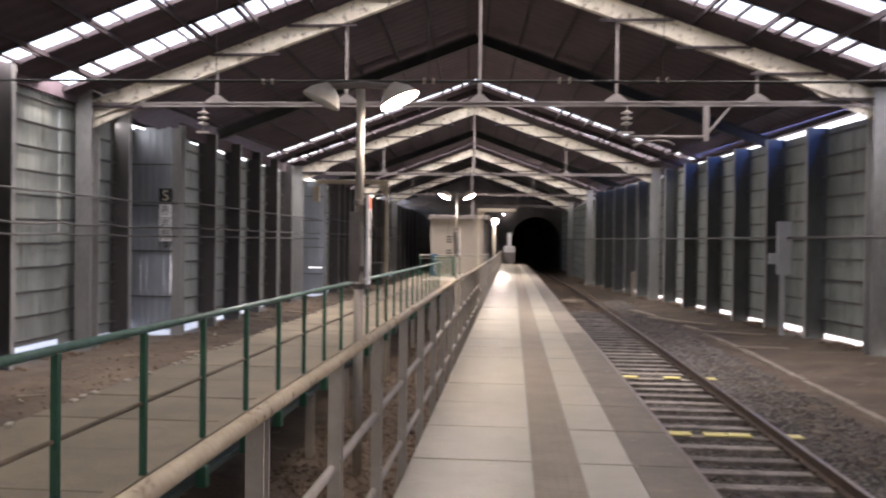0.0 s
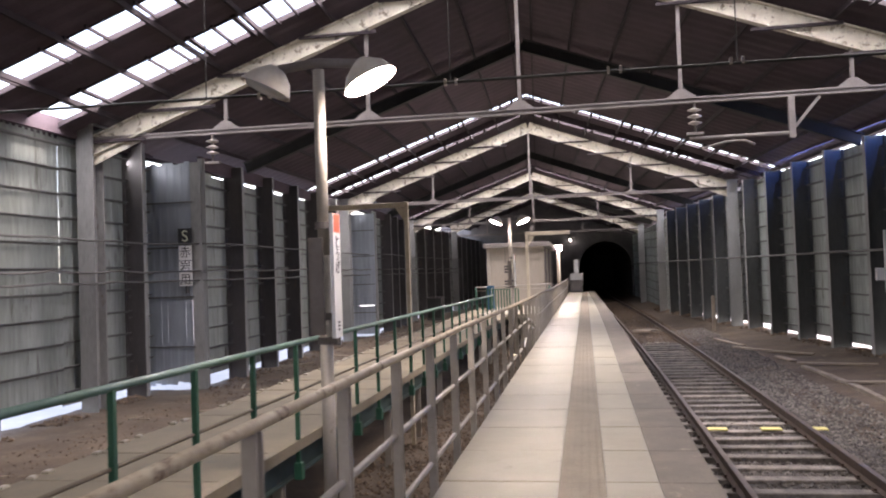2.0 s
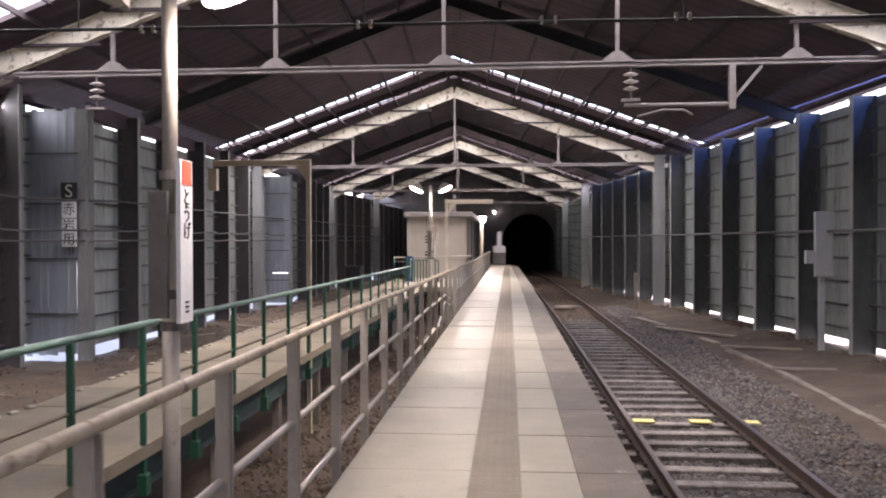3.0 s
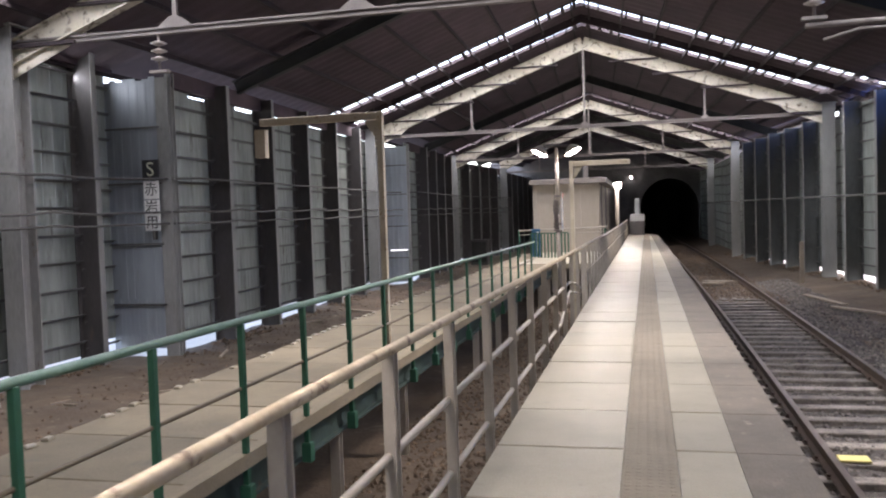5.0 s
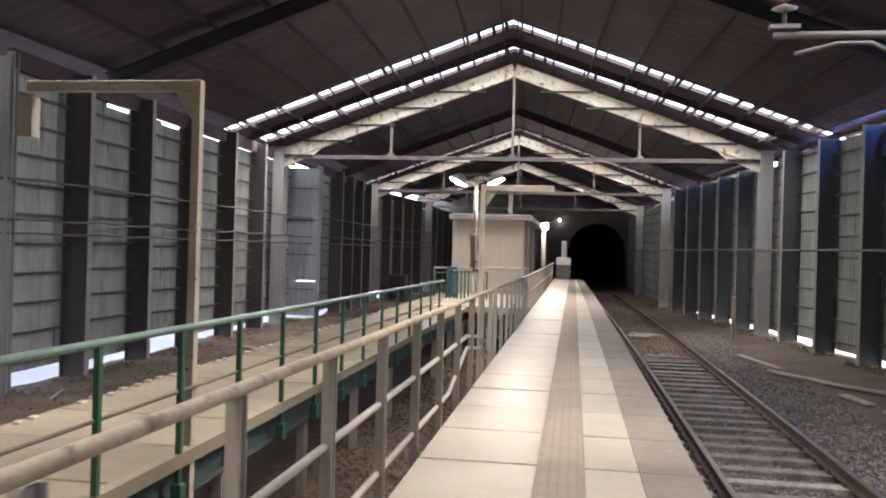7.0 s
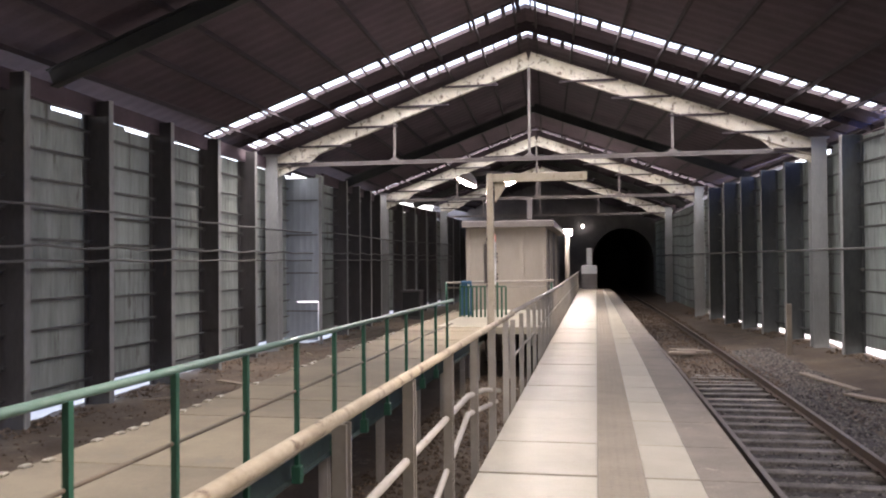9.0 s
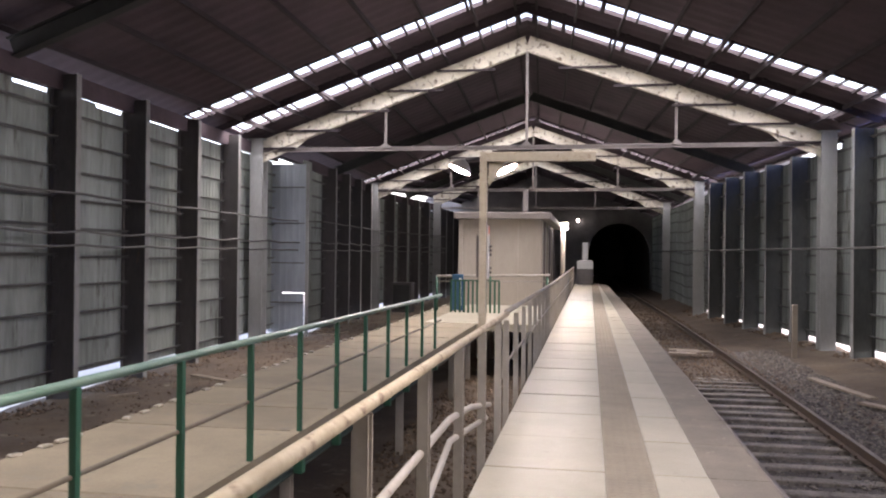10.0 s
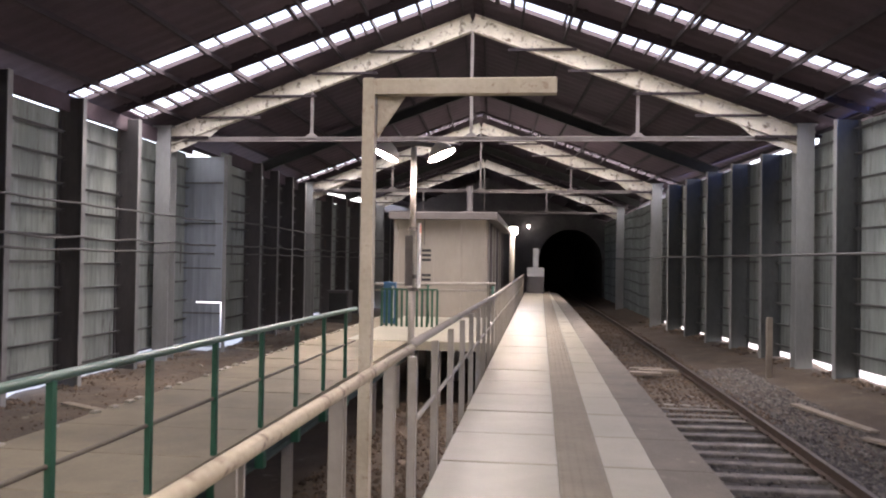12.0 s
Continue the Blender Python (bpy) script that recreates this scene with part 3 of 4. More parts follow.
def build_steps():
    # near return: torn along the ribs low down, open at its corner and ragged at the foot
    w, top = wall_step("wall_step_a", STEP_1, -9.6, -8.47)
    y, cuts = STEP_1, (-9.6, -9.28, -9.13, -8.7, -8.535)
    step_sheet(w, y, -9.6, -8.535, 1.05, top - 0.13)
    step_sheet(w, y, -9.6, -8.535, -0.55, 0.12)
    for a, b in zip(cuts, cuts[1:]):
        part("sheet", Mesh().box(a, b - 0.005, y - 0.006, y + 0.002, 0.12, 1.05), M_STEP_LIT, w)
    rnd = random.Random(31)
    for i in range(8):
        x = -9.6 + 0.133 * i
        part("sheet", Mesh().box(x, x + 0.128, y - 0.006, y + 0.002, -0.8 + rnd.uniform(-0.04, 0.09), -0.55), M_STEP_LIT, w)
        part("sheet", Mesh().box(x, x + 0.131, y - 0.006, y + 0.002, top - 0.13, top - 0.1 + rnd.uniform(-0.02, 0.05)), M_STEP_LIT, w)
    part("cover_strip", Mesh().box(-8.52, -8.27, y - 0.03, y - 0.018, -1.0, 4.1), M_FLANGE, w)
    part("column", Mesh().ibeam((-8.31, y + 0.1, -1.3), (-8.31, y + 0.1, top), 0.12, 0.12, 0.02, (0, 1, 0)), M_TCOL, w)
    # far return: the lower sheet hangs clear of the upper one and of the corner strip
    w, top = wall_step("wall_step_b", STEP_2, -9.1, -8.04)
    y = STEP_2
    step_sheet(w, y, -9.1, -8.0, 0.30, top - 0.12)
    step_sheet(w, y, -9.1, -8.055, -0.82, 0.262)
    part("sheet", Mesh().box(-9.1, -8.68, y - 0.006, y + 0.002, 0.263, 0.299), M_STEP_LIT, w)
    part("cover_strip", Mesh().box(-8.01, -7.92, y - 0.03, y - 0.018, -1.1, top - 0.1), M_FLANGE, w)
    part("side_sheet", Mesh().box(-8.12, -8.1, y + 0.01, y + 0.72, 0.3, top), M_SHEET, w)


build_steps()

# daylight through the open slit under the eave beside each step
for ya, yb, watts in ((STEP_1 - 2.6, STEP_1 - 0.3, 5.0), (STEP_2 - 2.2, STEP_2 - 0.4, 2.1)):
    area_lamp("slit_daylight", pose(left_x(ya) + 0.03, (ya + yb) / 2, tie_z(ya) - 0.19, 0, -70, 0), 0.1, yb - ya, watts, (0.85, 0.93, 1.0))

# area lamps added in the right-hand eave slit, overly blue to tint the column tops
for (ya, xa), (yb, xb) in zip(RIGHT[:3], RIGHT[1:4]):
    run = math.hypot(xb - xa, yb - ya)
    area_lamp("slit_daylight", pose((xa + xb) / 2 + 0.02, (ya + yb) / 2, tie_z((ya + yb) / 2) + 0.19, 0, 62, math.degrees(math.atan2(xa - xb, yb - ya))), 0.1, run, SLIT_W * run * (0.1 if ya < 30 else 0.025), (0.1, 0.26, 1.0))

# main columns under the trusses
for y in (0.2, 15.3, 30.45, 41.8, 52.0):
    for side in (-1, 1):
        x = right_x(y) - 0.28 if side > 0 else left_x(y) + 0.3
        c = thing("main_column", "light grey steel H column carrying a roof truss", "column", (x, y, -1.2), "main columns", "structure")
        m = Mesh().ibeam((x, y, -1.35), (x, y, tie_z(y) + 0.25), 0.34, 0.36, 0.03, (0, 1, 0))
        part("shaft", m, M_TCOL if y > 20 else M_FLANGE, c)
        part("cap_plate", Mesh().box(x - 0.22, x + 0.22, y - 0.24, y + 0.24, tie_z(y) + 0.25, tie_z(y) + 0.28), M_TCOL, c)

# front and end walls
fw = thing("wall_front", "dark closed end wall of the shed", "wall", (0, Y0, -1), kind="structure")
part("sheeting", Mesh().box(-10.5, 11, Y0 - 0.2, Y0, -1.5, 8), M_SHEET, fw)


def build_portal():
    """End wall with the arched tunnel mouth and a length of dark tunnel."""
    w = thing("wall_end", "stained concrete end wall with an arched tunnel mouth", "wall", (1.5, Y1, -1.2), kind="structure")
    cx, r, spring = 1.5, 1.85, 1.5
    arch = [(cx - r, -1.6), (cx - r, spring)] + [(cx - r * math.cos(math.pi * i / 16), spring + r * math.sin(math.pi * i / 16)) for i in range(1, 16)] + [(cx + r, spring), (cx + r, -1.6)]
    outer = []
    for x, z in arch:
        if z <= spring:
            outer.append((-12 if x < cx else 12, z if z < 0 else spring))
        else:
            outer.append((cx + (x - cx) * 5.5, 9))
    m = Mesh()
    n = len(arch)
    for yy, flip in ((Y1, 0), (Y1 + 0.6, 1)):
        vs = [(x, yy, z) for x, z in arch] + [(x, yy, z) for x, z in outer]
        m.add(vs, [(i, i + 1, n + i + 1, n + i) if flip else (n + i, n + i + 1, i + 1, i) for i in range(n - 1)])
    part("portal_wall", m, M_WALLEND, w)
    ring = Mesh()
    for i in range(1, n - 2):
        (xa, za), (xb, zb) = arch[i], arch[i + 1]
        ra = [(cx + (x - cx) * 1.13, spring + (z - spring) * 1.13) for x, z in (arch[i], arch[i + 1])]
        ring.add([(xa, Y1 - 0.05, za), (xb, Y1 - 0.05, zb), (ra[1][0], Y1 - 0.05, ra[1][1]), (ra[0][0], Y1 - 0.05, ra[0][1])], [(0, 1, 2, 3)])
    part("arch_ring", ring, M_WALLEND, w)
    tube = Mesh()
    k = 40
    vs = [(x, Y1, z) for x, z in arch] + [(x, Y1 + k, z) for x, z in arch]
    tube.add(vs, [(i, i + 1, n + i + 1, n + i) for i in range(n - 1)])
    tube.add([(cx - r, Y1 + k, -1.6), (cx + r, Y1 + k, -1.6), (cx + r, Y1 + k, 4), (cx - r, Y1 + k, 4)], [(0, 1, 2, 3)])
    part("tunnel_lining", tube, M_TUNNEL, w)


build_portal()


# ---- platform ----
def build_platform():
    p = thing("platform", "narrow station platform of pale slabs with a buff tactile strip", "platform", (0, 0, -1.2), kind="structure")
    body = Mesh()
    ys = list(range(-8, 54, 2)) + [53.5]
    for a, b in zip(ys, ys[1:]):
        ra, rb = platform_right(a) - 0.06, platform_right(b) - 0.06
        v = [(-0.86, a, -1.35), (ra, a, -1.35), (rb, b, -1.35), (-0.86, b, -1.35), (-0.86, a, -0.09), (ra, a, -0.09), (rb, b, -0.09), (-0.86, b, -0.09)]
        body.add(v, [(4, 5, 6, 7), (1, 2, 6, 5), (3, 0, 4, 7), (2, 3, 7, 6)])
    part("platform_core", body, M_BODY, p)
    row = 0.995
    slab_l = Mesh().box(-0.80, 0.0, 0.009, row - 0.009, -0.09, 0.0, 0.004).data("slab", M_SLAB)
    slab_r = Mesh().box(0.0, 0.335, 0.009, row - 0.009, -0.09, 0.0, 0.004).data("slab", M_SLAB)
    dots = Mesh().box(-0.1535, 0.1535, 0.0005, 0.2995, -0.06, 0.003, 0.002).data("tactile_tile", M_TACT)
    rnd = random.Random(5)
    for i in range(-18, 42):
        y = 11.6 + row * i
        piece("slab", slab_l, p, pose(-0.1545, y, rnd.uniform(-0.002, 0.002), rnd.uniform(-0.1, 0.1), 0, 0))
        wr = (platform_right(y) - 0.397 - 0.1545) / 0.335
        piece("slab", slab_r, p, pose(0.1545, y, rnd.uniform(-0.002, 0.002)) @ Matrix.Diagonal((wr, 1, 1, 1)))
        a, b = platform_right(y), platform_right(y + row)
        e = Mesh().add([(a - 0.395, y + 0.004, -0.1), (a, y + 0.004, -0.1), (b, y + row - 0.004, -0.1), (b - 0.395, y + row - 0.004, -0.1),
                        (a - 0.395, y + 0.004, -0.003), (a - 0.012, y + 0.004, -0.003), (b - 0.012, y + row - 0.004, -0.003), (b - 0.395, y + row - 0.004, -0.003)],
                       [(3, 2, 1, 0), (4, 5, 6, 7), (0, 1, 5, 4), (1, 2, 6, 5), (2, 3, 7, 6), (3, 0, 4, 7)])
        part("edge_slab", e, M_EDGE, p)
    for i in range(198):
        y = -6.0 + 0.3 * i
        piece("tactile_tile", dots, p, pose(0, y, 0))


# ---- raised walkway beside the platform ----
DECK_END = 36.0
GREEN_Y, GREEN_STEP = 0.14, 1.025


def build_walkway():
    w = thing("walkway", "raised concrete walkway on steel legs, dusty beige slabs", "walkway", (-3.4, 10, -1.2), kind="structure")
    rnd = random.Random(9)
    row, wide = 0.985, 1.66
    slab = Mesh().box(-wide, 0.0, 0.005, row - 0.005, -0.1, 0.0, 0.008).data("deck_slab", M_DECK)
    n = int((DECK_END + 6) / row)
    for i in range(n):
        y = -6 + row * i
        piece("deck_slab", slab, w, pose(DECK_X - 0.06, y, DECK_Z + rnd.uniform(-0.005, 0.005)))
    a, b = -6.0, DECK_END

    def run(off, z):
        return (DECK_X + off, a, DECK_Z + z), (DECK_X + off, b, DECK_Z + z)
    part("kerb", Mesh().beam(*run(-0.015, -0.04), 0.09, 0.1), M_DECK, w)
    for o in (-0.1, -wide):
        part("edge_beam", Mesh().ibeam(*run(o, -0.23), 0.12, 0.24, 0.015), M_BEAM, w)
    leg = Mesh().ibeam((0, 0, -1.0), (0, 0, -0.1), 0.09, 0.09, 0.012, (0, 1, 0)).data("leg", M_POST)
    y = -4.5
    while y < b:
        for o in (-0.1, -wide):
            piece("leg", leg, w, pose(DECK_X + o, y, DECK_Z - 0.25))
        part("cross_beam", Mesh().beam((DECK_X - 0.1, y, DECK_Z - 0.2), (DECK_X - wide, y, DECK_Z - 0.2), 0.1, 0.16), M_BEAM, w)
        y += 2.1
    # row of small pale studs along the far edge
    stud = Mesh().box(-0.03, 0.03, -0.045, 0.045, 0, 0.025, 0.01).data("edge_stud", M_SLAB)
    y = -5.8
    while y < b:
        piece("edge_stud", stud, w, pose(DECK_X - wide + rnd.uniform(-0.03, 0.02), y, DECK_Z, 0, 0, rnd.uniform(-20, 20)))
        y += rnd.choice((0.2, 0.25, 0.3, 0.7))


def build_green_railing():
    r = thing("green_railing", "green steel railing with a paler top rail along the walkway", "railing", (-2.5, 10, 0), kind="")
    a, b = -6.0, 25.3

    def run(z):
        return [(DECK_X, y, DECK_Z + z * (rail_z(y) - DECK_Z)) for y in (a, b)]
    part("top_rail", Mesh().tube(run(1.0), 0.026, 12), M_GREENTOP, r, "paler green top rail", smooth=True)
    part("mid_rail", Mesh().tube(run(0.5), 0.014, 8), M_MID, r, "thin brown mid rail, paint gone", smooth=True)
    post = Mesh().box(-0.018, 0.018, -0.02, 0.02, -0.3, 0.8, 0.004)
    post.box(-0.035, 0.04, -0.04, 0.04, -0.32, -0.18, 0.01)
    pm = post.data("post", M_GREEN)
    y = GREEN_Y - 6 * GREEN_STEP
    while y < b + 0.1:
        piece("post", pm, r, pose(DECK_X + 0.01, y, DECK_Z) @ Matrix.Diagonal((1, 1, (rail_z(y) - DECK_Z - 0.015) / 0.8, 1)))
        y += GREEN_STEP


def build_pipe_fence():
    f = thing("pipe_fence", "chipped cream pipe fence on the platform's edge", "fence", (-0.96, 10, -0.1))
    a, b, x = -6.0, 19.2, -0.965
    part("top_pipe", Mesh().tube([(x, a, 0.99), (x, 7.5, 0.985), (x, 12.0, 0.95), (x, 17.0, 0.925), (x, b, 0.91)], 0.0225, 14), M_CREAM, f, "thick cream pipe, paint flaking", smooth=True)
    part("middle_pipe", Mesh().tube([(x - 0.03, a, 0.56), (x - 0.03, 16.4, 0.54), (x - 0.03, 17.2, 0.46), (x - 0.03, 18.2, 0.3)], 0.019, 10), M_POST, f, smooth=True)
    part("lower_pipe", Mesh().tube([(x - 0.03, a, 0.17), (x - 0.03, 15.2, 0.16), (x - 0.03, 16.4, 0.42), (x - 0.03, 18.0, 0.24)], 0.018, 10), M_POST, f, smooth=True)
    post = Mesh().ibeam((0, 0, -1.3), (0, 0, 0.905), 0.05, 0.06, 0.01, (0, 1, 0)).data("post", M_POST)
    y = 0.32 - 6 * 1.02
    while y < b:
        piece("post", post, f, pose(x - 0.02, y, 0) @ Matrix.Translation((0, 0, 0.055 if y < 9 else 0.03 if y < 13 else 0.0)))
        y += 1.02
    # further fence up to the hut
    g = thing("far_pipe_fence", "pale steel fence continuing beside the platform", "fence", (-1.0, 27, -0.1))
    a, b, x = 19.5, 52.0, -1.0
    part("top_rail", Mesh().tube([(x, a, 0.905), (x, 28, 0.84), (x, b, 0.84)], 0.026, 12), M_POST, g, smooth=True)
    part("middle_rail", Mesh().tube([(x, a, 0.45), (x, b, 0.4)], 0.015, 8), M_POST, g, smooth=True)
    post = Mesh().box(-0.024, 0.024, -0.024, 0.024, -1.25, 0.83, 0.004).data("post", M_POST)
    y = a
    while y < b:
        piece("post", post, g, pose(x, y, 0))
        y += 1.02


build_walkway()
build_green_railing()
build_pipe_fence()


# ---- track ----
def build_track():
    t = thing("railway_track", "rusty rails on weathered sleepers in dark ballast", "railway track", (2.5, 10, -1.2), kind="structure")
    prof = [(-0.065, -0.15), (0.065, -0.15), (0.065, -0.138), (0.012, -0.12), (0.012, -0.04), (0.034, -0.028), (0.034, 0.0), (-0.034, 0.0), (-0.034, -0.028), (-0.012, -0.04), (-0.012, -0.12), (-0.065, -0.138)]
    n = len(prof)
    for s in (-1, 1):
        m = Mesh()
        ys = [-14 + 2.0 * i for i in range(64)]
        for y in ys:
            cx = track_x(min(y, 76)) + s * 0.752
            m.v += [(cx + px, y, -1.0 + pz) for px, pz in prof]
        for i in range(len(ys) - 1):
            for j in range(n):
                q = (j + 1) % n
                m.f.append((i * n + j, i * n + q, (i + 1) * n + q, (i + 1) * n + j))
        me = m.data("rail", [M_RAIL, M_RAILTOP])
        me.polygons.foreach_set("material_index", [1 if k % n == 6 else 0 for k in range(len(m.f))])
        part("rail", me, None, t)
    return t


TRACK = build_track()


def lamp_post(x, y, lit_left, lit_right, watts, sign=True):
    """Steel pole with a cross arm, two hooded lamps and a narrow upright name board."""
    p = thing("platform_lamp", "cream steel lamp post, twin hooded lamps, white name board", "lamp post", (x, y, -1.2), "platform lamps")
    part("pole", Mesh().tube([(x, y, -1.3), (x, y, 1.6)], 0.046, 14), M_POST, p, smooth=True)
    part("upper_pole", Mesh().tube([(x, y, 1.58), (x, y, 2.9)], 0.04, 14), M_POST, p, smooth=True)
    for z in (0.98, 1.15, 1.78):
        part("clamp", Mesh().tube([(x, y, z), (x, y, z + 0.05)], 0.058, 14).box(x + 0.04, x + 0.086, y - 0.03, y + 0.03, z, z + 0.05), M_TIE, p)
    part("cross_arm", Mesh().tube([(x - 0.32, y, 2.92), (x, y, 2.95), (x + 0.32, y, 2.92)], 0.032, 10), M_TIE, p, smooth=True)
    for s, lit in ((-1, lit_left), (1, lit_right)):
        # hood: oval bell opening outwards and down
        n = 20
        c0 = Vector((x + s * 0.27, y, 2.90))
        down = Vector((s * 0.42, -0.22, -0.88)).normalized()
        long_axis = Vector((s * 0.88, 0, 0.42)).normalized()
        wide = down.cross(long_axis).normalized()

        def ring(mesh, t, r):
            for j in range(n):
                a = 2 * math.pi * j / n
                mesh.v.append(tuple(c0 + long_axis * (0.05 + 0.19 * r * math.cos(a)) + wide * (0.115 * r * math.sin(a)) + down * t))

        def skin(mesh, k):
            for i in range(k - 1):
                for j in range(n):
                    q = (j + 1) % n
                    mesh.f.append((i * n + j, i * n + q, (i + 1) * n + q, (i + 1) * n + j))
        m = Mesh()
        for t, r in ((-0.03, 0.25), (0.0, 0.42), (0.06, 0.78), (0.13, 0.97), (0.16, 1.04)):
            ring(m, t, r)
        skin(m, 5)
        m.f.append(tuple(range(n)))
        hood = part("hood", m, M_SHADE, p, smooth=True)
        b = Mesh()
        for t, r in ((0.14, 0.9), (0.166, 0.8), (0.178, 0.55), (0.182, 0.2)):
            ring(b, t, r)
        skin(b, 4)
        b.f.append(tuple(3 * n + j for j in range(n)))
        part("lens", b, M_BULB if lit else M_GLASS_OFF, hood, "glowing white lens" if lit else "unlit lens", smooth=True)
        if lit:
            bulb_lamp("lamp_light", tuple(c0 + long_axis * 0.32 + down * 0.42), watts, radius=0.12)
    if sign:
        # the board faces the platform, edge-on to someone walking up
        xb, y0, y1 = x + 0.1, y - 0.14, y + 0.025
        brd = part("name_board", Mesh().box(xb - 0.012, xb + 0.012, y0, y1, 1.03, 1.88), M_WHITE, p, "white enamel board with black characters and a red top")
        part("red_band", Mesh().box(xb + 0.013, xb + 0.016, y0 + 0.02, y1 - 0.02, 1.75, 1.875), M_RED, brd)
        for i, ch in enumerate("とうげ"):
            lettering(ch, 0.1, pose(xb + 0.015, (y0 + y1) / 2, 1.68 - 0.088 * i, 90, 0, 90), M_BLACK, brd)
        for i in range(3):
            part("small_print", Mesh().box(xb + 0.012, xb + 0.015, y0 + 0.06, y1 - 0.06, 1.08 + 0.025 * i, 1.092 + 0.025 * i), M_BLACK, brd)
        part("notice_box", Mesh().box(x - 0.085, x + 0.015, y - 0.085, y - 0.05, 1.05, 1.72, 0.004), M_HUTTRIM, p, "brown-grey metal notice box")
    return p


lamp_post(-1.74, 6.33, False, True, LAMP_W)
lamp_post(-1.95, 23.6, True, True, 1.5 * LAMP_W)


def gantry_post(name, x, y, top, arm, drop):
    """Square steel post with a horizontal arm to one side."""
    p = thing(name, "cream painted steel post with a horizontal arm, rust showing through", "post", (x, y, -1.2), "arm posts")
    part("post", Mesh().box(x - 0.025, x + 0.025, y - 0.03, y + 0.03, -1.3, top, 0.006), M_ARM, p)
    s = 1 if arm > 0 else -1
    x0, x1 = sorted((x + s * 0.027, x + arm))
    part("arm", Mesh().box(x0, x1, y - 0.03, y + 0.03, top - 0.07, top - 0.004, 0.006), M_ARM, p)
    br = Mesh()
    for o in (-0.01, 0.01):
        br.add([(x + s * 0.035, y + o, top - 0.076), (x + s * 0.035, y + o, top - 0.25), (x + s * 0.15, y + o, top - 0.076)], [(0, 1, 2)])
    part("bracket", br, M_ARM, p)
    if drop:
        part("drop_piece", Mesh().box(x + arm - 0.05, x + arm + 0.05, y - 0.04, y + 0.04, top - drop, top - 0.102), M_ARM, p)
    return p


gantry_post("arm_post", -2.29, 11.7, 2.42, -1.15, 0.36)
gantry_post("arm_post", -0.985, 16.07, 2.15, 0.78, 0)


# single lamp by the far platform
def far_lamp(x, y, z):
    p = thing("pole_lamp", "slim pole with one bright white lamp head", "lamp post", (x, y, -0.1))
    part("pole", Mesh().tube([(x, y, -0.1), (x, y, z + 0.1)], 0.085, 12), M_POST, p, smooth=True)
    part("arm", Mesh().tube([(x, y, z + 0.12), (x + 0.25, y, z + 0.2)], 0.025, 8), M_TIE, p, smooth=True)
    part("lamp_head", Mesh().tube([(x - 0.12, y, z + 0.06), (x + 0.16, y, z + 0.06)], [0.1, 0.12], 14), M_BULB, p, "glowing white lamp head", smooth=True)
    bulb_lamp("lamp_light", (x + 0.45, y - 1.2, z - 0.05), 2.5 * LAMP_W, radius=0.12)


far_lamp(-1.2, 40.9, 2.4)


def portal_lamp():
    w = thing("wall_lamp", "small lit lamp on a bracket above the tunnel mouth", "wall lamp", (-0.95, 61.9, 3.5))
    part("bracket", Mesh().beam((-0.95, Y1 - 0.002, 3.6), (-0.95, Y1 - 0.35, 3.6), 0.05, 0.05), M_TIE, w)
    part("globe", Mesh().tube([(-0.95, 61.68, 3.58), (-0.95, 61.68, 3.5), (-0.95, 61.68, 3.42)], [0.04, 0.07, 0.03], 12), M_DIM, w, "glowing white globe", smooth=True)


portal_lamp()


